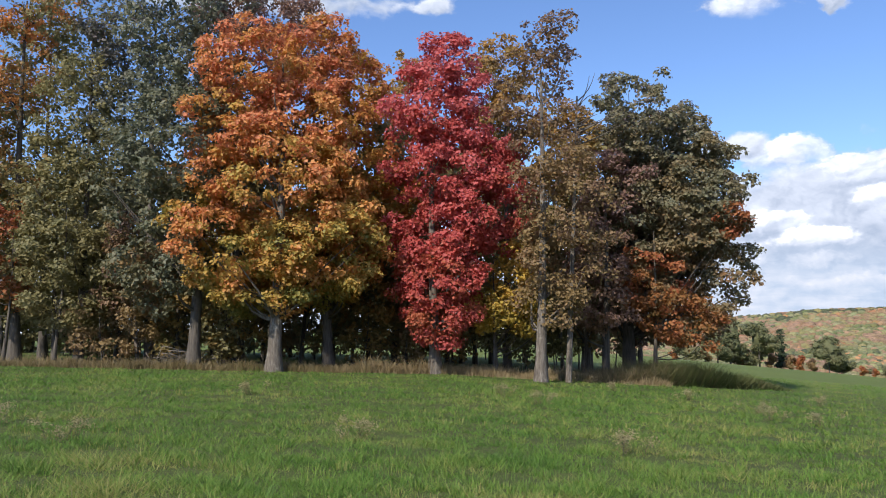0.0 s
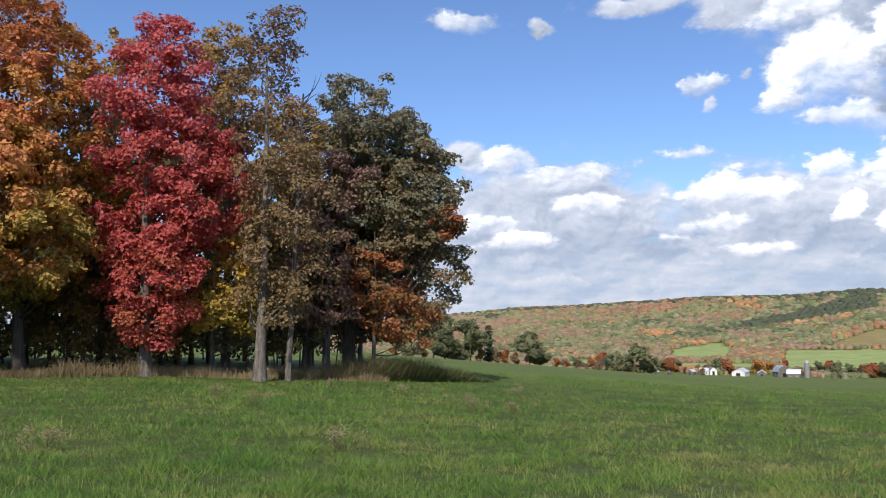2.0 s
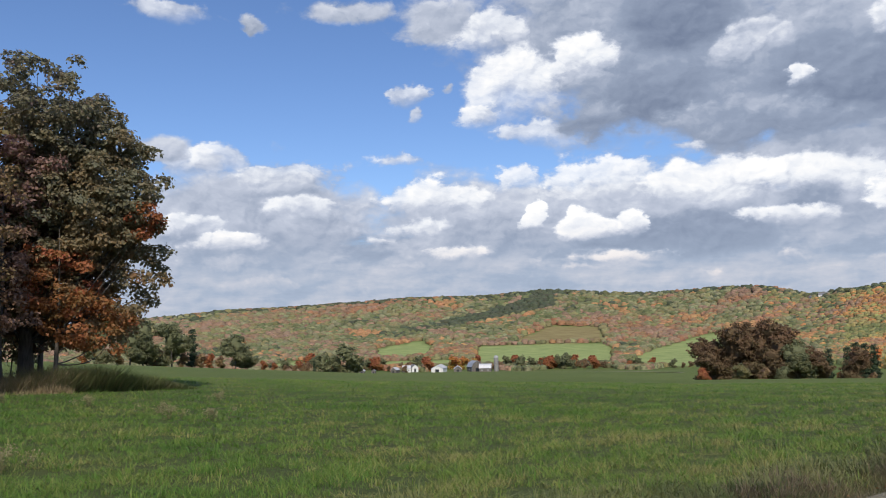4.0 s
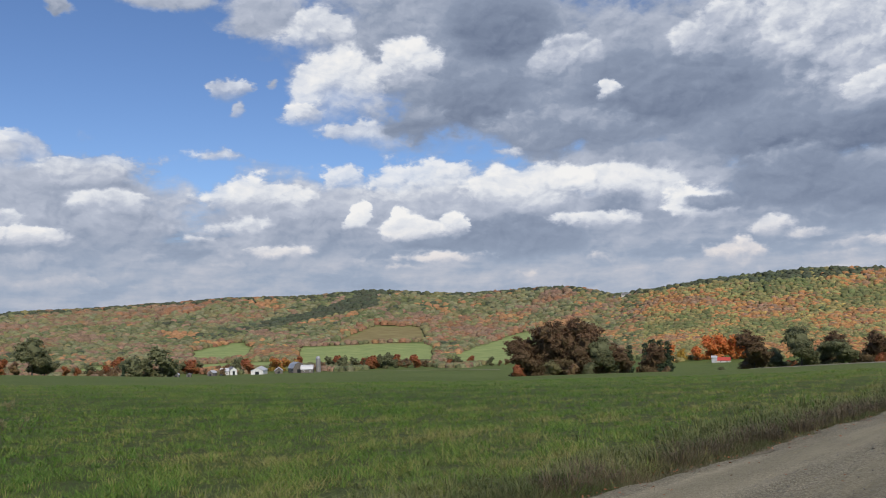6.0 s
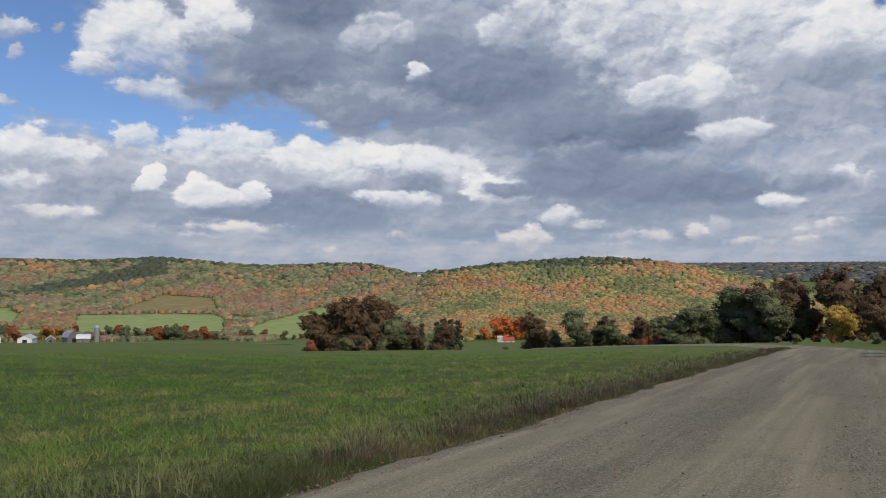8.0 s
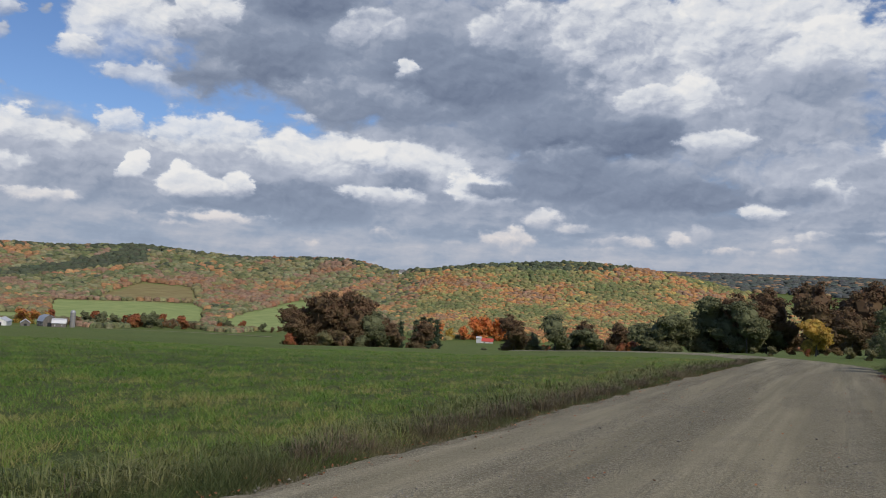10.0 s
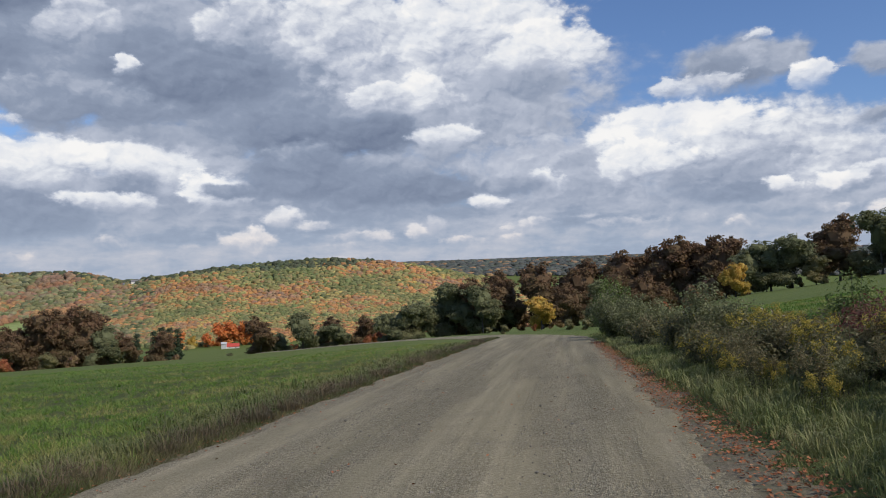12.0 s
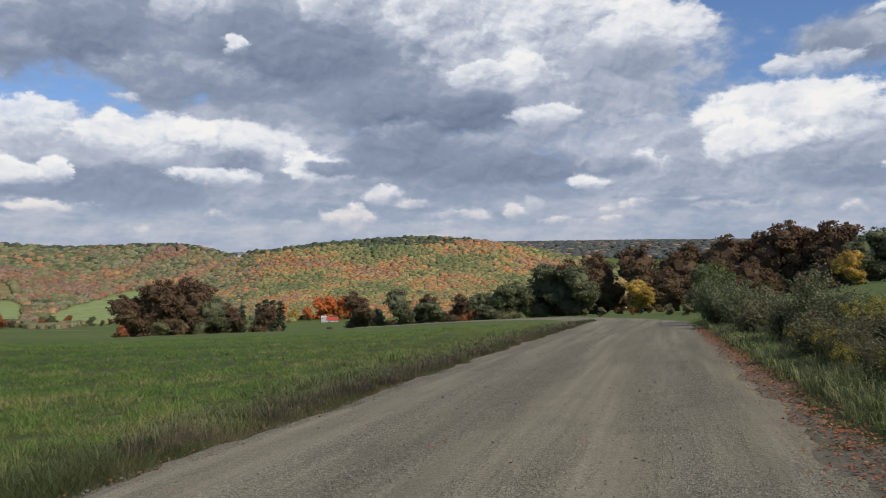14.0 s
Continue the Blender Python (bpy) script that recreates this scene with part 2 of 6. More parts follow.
def sky_with(rows):
    """The sky with these heaps in it, as a shader."""
    heaps = sheet_low
    for row in rows:
        heaps = cloud(heaps, *row)
    parts_of = wt.nodes.new("ShaderNodeSeparateXYZ")
    link(wt, heaps, parts_of.inputs[0])
    high = ramp(wt, parts_of.outputs[0], [(0.17, (0.190, 0.238, 0.350)), (0.41, (0.320, 0.382, 0.510)), (0.60, (0.57, 0.62, 0.74)), (0.78, (0.88, 0.91, 0.97)), (0.95, (1.08, 1.07, 1.06))])
    low = ramp(wt, parts_of.outputs[0], [(0.15, (0.30, 0.37, 0.50)), (0.42, (0.41, 0.49, 0.63)), (0.62, (0.60, 0.63, 0.72)), (0.85, (0.92, 0.86, 0.85))])
    bg = wt.nodes.new("ShaderNodeBackground")
    link(wt, blend(wt, parts_of.outputs[1], clear, blend(wt, haze, high, low)), bg.inputs[0])
    bg.inputs[1].default_value = 1.0
    return bg.outputs[0]


def either(fac, a, b):
    n = wt.nodes.new("ShaderNodeMixShader")
    link(wt, fac, n.inputs[0])
    link(wt, a, n.inputs[1])
    link(wt, b, n.inputs[2])
    return n.outputs[0]


sheet_low = pair(tone, cover)
haze = span(wt, rise, 7.0, 2.5)
CLOUDS = CLOUDS_WIDE + CLOUDS_NORTH + CLOUDS_SMALL + CLOUDS_ROW + CLOUDS_BANK + CLOUDS_EAST + CLOUDS_SOUTH + CLOUDS_LOW + CLOUDS_EAST_LOW + CLOUDS_SOUTH_LOW
# the same sky from bearing to bearing, each stretch with the heaps that reach into it
EDGES = [-40, 16, 30, 40, 50, 60, 70, 80, 90, 100, 128]
dome = sky_with(CLOUDS_BEHIND)
belt = dome
for b0, b1 in zip(EDGES, EDGES[1:]):
    near = [row for row in CLOUDS_BEHIND[-3:] + CLOUDS if row[0] + row[2] * 1.4 + 3 > b0 and row[0] - row[2] * 1.4 - 3 < b1]
    belt = either(op(wt, "GREATER_THAN", bearing, b0), belt, sky_with(near))
belt = either(op(wt, "GREATER_THAN", bearing, EDGES[-1]), belt, dome)
belt = either(op(wt, "GREATER_THAN", rise, 32.0), belt, dome)
link(wt, belt, wt.nodes.new("ShaderNodeOutputWorld").inputs[0])
world.cycles.sampling_method, world.cycles.sample_map_resolution = "MANUAL", 512

sun_data = bpy.data.lights.new("sun", "SUN")
sun_data.energy, sun_data.angle, sun_data.color = 4.2, radians(2.0), (1.0, 0.90, 0.76)
sun = new("sun", sun_data)
sb, sh = radians(SUN_BEARING), radians(SUN_HEIGHT)
sun.matrix_world = look((0, 0, 60), (-math.sin(sb) * math.cos(sh), -math.cos(sb) * math.cos(sh), 60 - math.sin(sh)))


# ---- mesh helpers ----
def mesh_of(name, co, faces, material=None, tint=None, smooth=False):
    """A mesh from arrays of corners and of faces with equally many sides; tint: a colour a vertex."""
    co, faces = np.asarray(co, np.float32), np.asarray(faces, np.int32)
    me = bpy.data.meshes.new(name)
    me.vertices.add(len(co))
    me.vertices.foreach_set("co", co.ravel())
    me.loops.add(faces.size)
    me.loops.foreach_set("vertex_index", faces.ravel())
    me.polygons.add(len(faces))
    me.polygons.foreach_set("loop_start", np.arange(0, faces.size, faces.shape[1], dtype=np.int32))
    me.polygons.foreach_set("use_smooth", np.full(len(faces), smooth))
    if tint is not None:
        layer = me.attributes.new("tint", "FLOAT_COLOR", "POINT")
        layer.data.foreach_set("color", np.c_[tint, np.ones(len(tint))].astype(np.float32).ravel())
    me.update(calc_edges=True)
    if material:
        me.materials.append(material)
    return me


def part(name, data, material, parent, label=""):
    """One mesh object under a thing or under a part; data: a bmesh or a mesh."""
    if isinstance(data, bmesh.types.BMesh):
        bm, data = data, bpy.data.meshes.new(name)
        bm.to_mesh(data)
        bm.free()
    if material and not data.materials:
        data.materials.append(material)
    ob = new(name, data)
    ob.parent = parent
    return tagged(ob, label)


def thing(name, place, label, category, group="", kind="", turn=0.0):
    ob = new(name)
    ob.empty_display_size = 0.2
    ob.matrix_basis = pose(*place, 0, 0, turn)
    return tagged(ob, label, category, group, kind)


def material(name):
    m = bpy.data.materials.new(name)
    m.use_nodes = True
    nt = m.node_tree
    return m, nt, nt.nodes["Principled BSDF"]


def coords(nt, kind="Object"):
    return nt.nodes.new("ShaderNodeTexCoord").outputs[kind]


def bumped(nt, shader, height, strength=0.5, distance=0.02):
    n = nt.nodes.new("ShaderNodeBump")
    n.inputs["Strength"].default_value, n.inputs["Distance"].default_value = strength, distance
    put(nt, n.inputs["Height"], height)
    link(nt, n.outputs[0], shader.inputs["Normal"])


def tints(nt):
    n = nt.nodes.new("ShaderNodeAttribute")
    n.attribute_name = "tint"
    s = nt.nodes.new("ShaderNodeSeparateColor")
    link(nt, n.outputs["Color"], s.inputs[0])
    return s.outputs


# ---- the lie of the land ----
def round_table(pairs, width):
    """Values over the bearing, smoothed over that many degrees."""
    grid = np.arange(-540, 540, 0.25)
    b, v = np.array(pairs, float).T
    raw = np.interp((grid + 180) % 360 - 180, b, v)
    k = np.hanning(int(width / 0.25) * 2 + 1)
    return grid, np.convolve(raw, k / k.sum(), "same")


# slope of the ground at the camera's feet
SLOPE = round_table([(-180, 0), (-60, 0.012), (-28, 0.003), (-11, -0.003), (0, -0.007), (6.5, -0.014), (12.3, -0.020), (19, -0.027), (26, -0.035), (34, -0.042),
                     (45, -0.047), (58, -0.048), (66, -0.046), (72, -0.045), (79, -0.040), (86, -0.036), (95, -0.034), (101, -0.026), (105, -0.012), (110, 0.000),
                     (115, 0.012), (125, 0.02), (150, 0.02), (180, 0)], 4)
# height angle, seen from the eye, of the field's far edge, of the valley floor, of the ridge and of the farthest ridge
EDGE = round_table([(-180, 0), (-60, 0.2), (-28, -0.8), (-11, -1.2), (0, -1.6), (6.5, -1.8), (14, -2.1), (18, -2.5), (26, -3.13), (34, -3.75), (39.5, -4.0),
                    (48.5, -4.45), (56.5, -5.0), (68, -4.78), (75.4, -4.42), (86, -3.6), (95, -3.0), (101.3, -2.1), (105, -1.18), (110.3, -0.5), (115.7, 0.29),
                    (125, 1.2), (150, 1.0), (180, 0)], 2.5)
VALLEY = round_table([(-180, -1), (-60, -1), (0, -1.9), (15, -2.9), (25, -3.55), (45, -3.8), (60, -3.85), (71, -3.8), (85, -3.5), (95, -2.8), (105, -1.5), (115, -0.5),
                      (125, 0), (180, -1)], 5)
RIDGE = round_table([(-180, -0.6), (0, -0.5), (10, -0.2), (15, 0.0), (19.7, 0.27), (24.5, 0.72), (29, 0.86), (34, 1.12), (37, 1.32), (43, 1.35), (47, 1.65), (53.5, 1.2),
                     (60.7, 1.52), (64.3, 0.75), (70.2, 1.62), (75.8, 2.0), (78, 2.06), (81, 1.86), (83.6, 1.5), (86, 1.05), (88.5, 0.5), (92, -0.6), (100, -1), (115, -0.3),
                     (180, -0.6)], 1.2)
RIDGE_FAR = round_table([(-180, 2600), (58, 2600), (67, 1750), (100, 1750), (125, 2600), (180, 2600)], 5)
LAST = round_table([(-180, -0.4), (0, -0.6), (40, 0), (64, 0.7), (75, 1.5), (83, 1.72), (93, 1.78), (105, 1.72), (125, 1.8), (150, 1.2), (180, -0.4)], 3)
EYE = 1.6


def over(table, b):
    return np.interp(b, *table)


def ease(x):
    x = np.clip(x, 0, 1)
    return x * x * (3 - 2 * x)


def height(x, y):
    """The ground's height in metres."""
    x, y = np.asarray(x, float), np.asarray(y, float)
    r, b = np.hypot(x, y), np.degrees(np.arctan2(x, y))
    edge, floor, ridge, far, last = (over(t, b) for t in (EDGE, VALLEY, RIDGE, RIDGE_FAR, LAST))
    s, h1 = over(SLOPE, b), EYE + 220 * np.tan(np.radians(edge))
    near = s * r + (h1 - s * 220) * (r / 220) ** 2
    dip = np.minimum(edge - 0.2, floor + 0.2)
    a = edge + (dip - edge) * ease((r - 220) / 180)
    a = a + (floor - dip) * ease((r - 400) / 450)
    a = np.where(r > 850, floor + (ridge - floor) * np.clip((r - 850) / (far - 850), 0, 1), a)
    a = a + (-0.8 - ridge) * 0.8 * ease((r - far) / (far * 0.25)) * (r > far)
    a = a + np.where(r > far * 1.25, (last - a) * ease((r - far * 1.25) / (4300 - far * 1.25)), 0)
    return np.where(r < 220, near, EYE + r * np.tan(np.radians(a)))


def spot_at(b, r, up=0.0):
    x, y = r * math.sin(radians(b)), r * math.cos(radians(b))
    return x, y, float(height(x, y)) + up


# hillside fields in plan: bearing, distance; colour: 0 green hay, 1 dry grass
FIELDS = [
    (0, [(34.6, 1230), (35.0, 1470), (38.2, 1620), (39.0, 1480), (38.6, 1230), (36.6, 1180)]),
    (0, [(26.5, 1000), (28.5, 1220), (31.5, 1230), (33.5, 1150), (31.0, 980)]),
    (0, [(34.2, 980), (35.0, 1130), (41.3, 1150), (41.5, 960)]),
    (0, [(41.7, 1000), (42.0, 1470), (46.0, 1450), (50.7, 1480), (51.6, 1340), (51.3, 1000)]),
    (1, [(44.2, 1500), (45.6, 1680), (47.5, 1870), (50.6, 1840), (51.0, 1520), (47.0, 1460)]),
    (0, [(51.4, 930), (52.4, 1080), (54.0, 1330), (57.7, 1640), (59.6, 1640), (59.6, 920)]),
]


def inside(polygon, b, r):
    """Which of the places lie in a polygon of the plan."""
    hit = np.zeros(np.shape(b), bool)
    for (b0, r0), (b1, r1) in zip(polygon, polygon[1:] + polygon[:1]):
        cross = (r0 > r) != (r1 > r)
        hit ^= cross & (b < (b1 - b0) * (r - r0) / (r1 - r0 + 1e-9) + b0)
    return hit


def build_ground():
    bs = np.radians(np.r_[np.arange(-180, -40, 2.5), np.arange(-40, 130, 0.5), np.arange(130, 180, 2.5)])
    rs = np.r_[0.3, 0.9 * 1.05 ** np.arange(178)]
    rs = rs[rs < 4900]
    r, b = np.meshgrid(rs, bs, indexing="ij")
    x, y = r * np.sin(b), r * np.cos(b)
    z = height(x, y)
    deg = np.degrees(b)
    kind = np.zeros((r.size, 3))
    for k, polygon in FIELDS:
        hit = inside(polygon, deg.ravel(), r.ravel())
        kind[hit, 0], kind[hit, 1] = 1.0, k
    n, m = r.shape
    idx = np.arange(n * m).reshape(n, m)
    nxt = np.roll(idx, -1, 1)
    quads = np.stack([idx[:-1], nxt[:-1], nxt[1:], idx[1:]], -1).reshape(-1, 4)
    return np.c_[x.ravel(), y.ravel(), z.ravel()], quads, kind


gm, nt, bsdf = material("meadow")
t = tints(nt)
p = coords(nt)
fine = fbm(nt, p, 9.0, 5.0, 0.7)
mid = fbm(nt, p, 0.35, 4.0, 0.6)
wide = fbm(nt, p, 0.035, 3.0, 0.5)
grass = ramp(nt, fine, [(0.25, (0.058, 0.083, 0.022)), (0.5, (0.102, 0.138, 0.036)), (0.75, (0.155, 0.182, 0.055))])
grass = blend(nt, span(nt, mid, 0.48, 0.70, (0, 0.55)), grass, (0.115, 0.125, 0.040))
grass = blend(nt, span(nt, wide, 0.45, 0.65, (0, 0.4)), grass, (0.070, 0.105, 0.026))
# darker thatch near the camera, the shade among the blades put into its colour
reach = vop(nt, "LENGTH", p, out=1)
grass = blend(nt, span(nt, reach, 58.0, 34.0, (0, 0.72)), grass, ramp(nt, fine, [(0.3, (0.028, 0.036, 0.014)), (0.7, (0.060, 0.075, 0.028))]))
hay = ramp(nt, fbm(nt, p, 0.05, 4.0, 0.6), [(0.3, (0.19, 0.25, 0.085)), (0.7, (0.29, 0.335, 0.125))])
dry = ramp(nt, fbm(nt, p, 0.04, 4.0, 0.6), [(0.3, (0.19, 0.15, 0.06)), (0.7, (0.26, 0.22, 0.10))])
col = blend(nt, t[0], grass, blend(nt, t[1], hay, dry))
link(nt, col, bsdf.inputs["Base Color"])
bsdf.inputs["Roughness"].default_value = 0.9
bsdf.inputs["Specular IOR Level"].default_value = 0.15
bumped(nt, bsdf, op(nt, "ADD", fine, mid), 0.7, 0.08)
co, quads, kind = build_ground()
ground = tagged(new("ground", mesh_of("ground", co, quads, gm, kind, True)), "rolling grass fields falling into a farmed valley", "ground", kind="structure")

# ---- the gravel road ----
ROAD_WAY, ROAD_MID, ROAD_HALF = 94.0, 2.0, 3.0


def road_line(u):
    """Middle of the road, u metres along it from the camera: place and heading."""
    a = radians(ROAD_WAY)
    f, l = np.array((math.sin(a), math.cos(a))), np.array((-math.cos(a), math.sin(a)))
    if u < 50:
        return u * f + ROAD_MID * l, f, l
    w = (u - 50) / 70.0
    c = 50 * f + ROAD_MID * l + 70 * l
    return c - 70 * l * math.cos(w) + 70 * f * math.sin(w), f * math.cos(w) + l * math.sin(w), l * math.cos(w) - f * math.sin(w)


def build_road():
    us = np.r_[np.arange(-60, -6, 2.0), np.arange(-6, 30, 0.25), np.arange(30, 130, 1.0)]
    vs = np.linspace(-1, 1, 41)
    co, rng = [], np.random.default_rng(5)
    for u in us:
        m, f, l = road_line(u)
        wob = 0.10 * math.sin(u * 0.9) + 0.08 * math.sin(u * 2.3 + 1) + 0.05 * rng.standard_normal()
        for v in vs:
            q = m + l * (v * ROAD_HALF * (1.15 if v < 0 else 1.03) + wob * min(1.0, max(0.0, (abs(v) - 0.5) / 0.5)))
            rut = 0.018 * (math.cos((v * ROAD_HALF - 0.9) * 2.4) + 1) * (abs(v) < 0.62)
            z = float(height(*q)) + 0.10 - 0.055 * v * v - rut - (0.05 if abs(v) == 1 else 0) + 0.006 * rng.standard_normal()
            co.append((q[0], q[1], z))
    n, m = len(us), len(vs)
    idx = np.arange(n * m).reshape(n, m)
    return co, np.stack([idx[:-1, :-1], idx[:-1, 1:], idx[1:, 1:], idx[1:, :-1]], -1).reshape(-1, 4)[:, ::-1]


rm, nt, bsdf = material("gravel")
p = coords(nt)
turned = nt.nodes.new("ShaderNodeVectorRotate")
turned.rotation_type = "Z_AXIS"
link(nt, p, turned.inputs["Vector"])
turned.inputs["Angle"].default_value = radians(ROAD_WAY - 90)
p = turned.outputs[0]
stones = nt.nodes.new("ShaderNodeTexVoronoi")
link(nt, p, stones.inputs["Vector"])
stones.inputs["Scale"].default_value = 55.0
coarse = nt.nodes.new("ShaderNodeTexVoronoi")
link(nt, p, coarse.inputs["Vector"])
coarse.inputs["Scale"].default_value = 19.0
tracks = fbm(nt, vop(nt, "MULTIPLY", p, (0.03, 2.0, 1)), 1.0, 4.0, 0.55)
base = ramp(nt, tracks, [(0.33, (0.150, 0.135, 0.088)), (0.50, (0.225, 0.202, 0.136)), (0.68, (0.315, 0.284, 0.200))])
grey = nt.nodes.new("ShaderNodeRGBToBW")
link(nt, stones.outputs["Color"], grey.inputs[0])
loose = span(nt, fbm(nt, vop(nt, "MULTIPLY", p, (0.08, 0.9, 1)), 1.0, 5.0, 0.6), 0.38, 0.60, (0.20, 0.62))
base = blend(nt, loose, base, ramp(nt, grey.outputs[0], [(0.12, (0.070, 0.062, 0.042)), (0.5, (0.200, 0.180, 0.122)), (0.88, (0.42, 0.385, 0.295))]))
base = blend(nt, span(nt, fbm(nt, p, 0.8, 4, 0.6), 0.5, 0.75, (0, 0.3)), base, (0.125, 0.105, 0.080))
link(nt, base, bsdf.inputs["Base Color"])
bsdf.inputs["Roughness"].default_value = 0.92
bsdf.inputs["Specular IOR Level"].default_value = 0.2
bumped(nt, bsdf, op(nt, "MULTIPLY", op(nt, "ADD", stones.outputs["Distance"], op(nt, "MULTIPLY", coarse.outputs["Distance"], 1.2)), loose), 1.0, 0.035)
co, quads = build_road()
road = tagged(new("road", mesh_of("road", co, quads, rm, smooth=True)), "grey-brown gravel road with worn wheel tracks", "road", kind="structure")


def build_shoulder(inner, outer, seed):
    """A strip of bare earth beside the gravel, ragged on its outer side."""
    us = np.r_[np.arange(-40, -4, 2.0), np.arange(-4, 30, 0.3), np.arange(30, 90, 1.0)]
    g = np.random.default_rng(seed)
    co = []
    for u in us:
        m, f, l = road_line(u)
        for k in range(5):
            v = inner + (outer - inner) * (k / 4) + (0.22 * g.standard_normal() if k == 4 else 0.10 * g.standard_normal() if k == 3 else 0.05 * g.standard_normal() if k else 0)
            q = m + l * v
            co.append((q[0], q[1], float(height(*q)) + (0.012 if k < 4 else -0.03) + 0.008 * g.standard_normal()))
    idx = np.arange(len(co)).reshape(-1, 5)
    return co, np.stack([idx[:-1, :-1], idx[:-1, 1:], idx[1:, 1:], idx[1:, :-1]], -1).reshape(-1, 4)


em, nt, bsdf = material("bare_earth")
p = coords(nt)
crumb = fbm(nt, p, 22.0, 5.0, 0.7)
col = ramp(nt, crumb, [(0.3, (0.085, 0.070, 0.046)), (0.55, (0.150, 0.128, 0.084)), (0.75, (0.23, 0.20, 0.14))])
col = blend(nt, span(nt, fbm(nt, p, 2.2, 4.0, 0.6), 0.48, 0.68, (0, 0.6)), col, (0.075, 0.085, 0.035))
link(nt, col, bsdf.inputs["Base Color"])
bsdf.inputs["Roughness"].default_value = 0.95
bumped(nt, bsdf, crumb, 0.8, 0.02)
for inner, outer, seed in ((-ROAD_HALF - 0.2, -ROAD_HALF - 0.95, 81), (ROAD_HALF - 0.1, ROAD_HALF + 0.45, 82)):
    co, quads = build_shoulder(inner, outer, seed)
    tagged(new("road_shoulder", mesh_of("road_shoulder", co, quads[:, ::-1] if inner > 0 else quads, em, smooth=True)), "bare brown earth at the gravel's edge", "road", kind="structure")


# ---- foliage and bark ----
def leaf_material(name, stops, sheen=0.35, through=0.45):
    """Leaves: a run of colours by bough, height and leaf; light comes partly through."""
    m, nt, bsdf = material(name)
    t = tints(nt)
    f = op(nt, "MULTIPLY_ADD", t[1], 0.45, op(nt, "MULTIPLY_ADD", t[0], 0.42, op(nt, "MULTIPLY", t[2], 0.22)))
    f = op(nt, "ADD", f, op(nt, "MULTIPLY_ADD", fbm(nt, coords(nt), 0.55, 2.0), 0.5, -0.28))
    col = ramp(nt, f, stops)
    link(nt, col, bsdf.inputs["Base Color"])
    bsdf.inputs["Roughness"].default_value = 0.55
    bsdf.inputs["Specular IOR Level"].default_value = sheen
    back = nt.nodes.new("ShaderNodeBsdfTranslucent")
    link(nt, col, back.inputs[0])
    mix = nt.nodes.new("ShaderNodeMixShader")
    mix.inputs[0].default_value = through
    link(nt, bsdf.outputs[0], mix.inputs[1])
    link(nt, back.outputs[0], mix.inputs[2])
    link(nt, mix.outputs[0], nt.nodes["Material Output"].inputs[0])
    return m


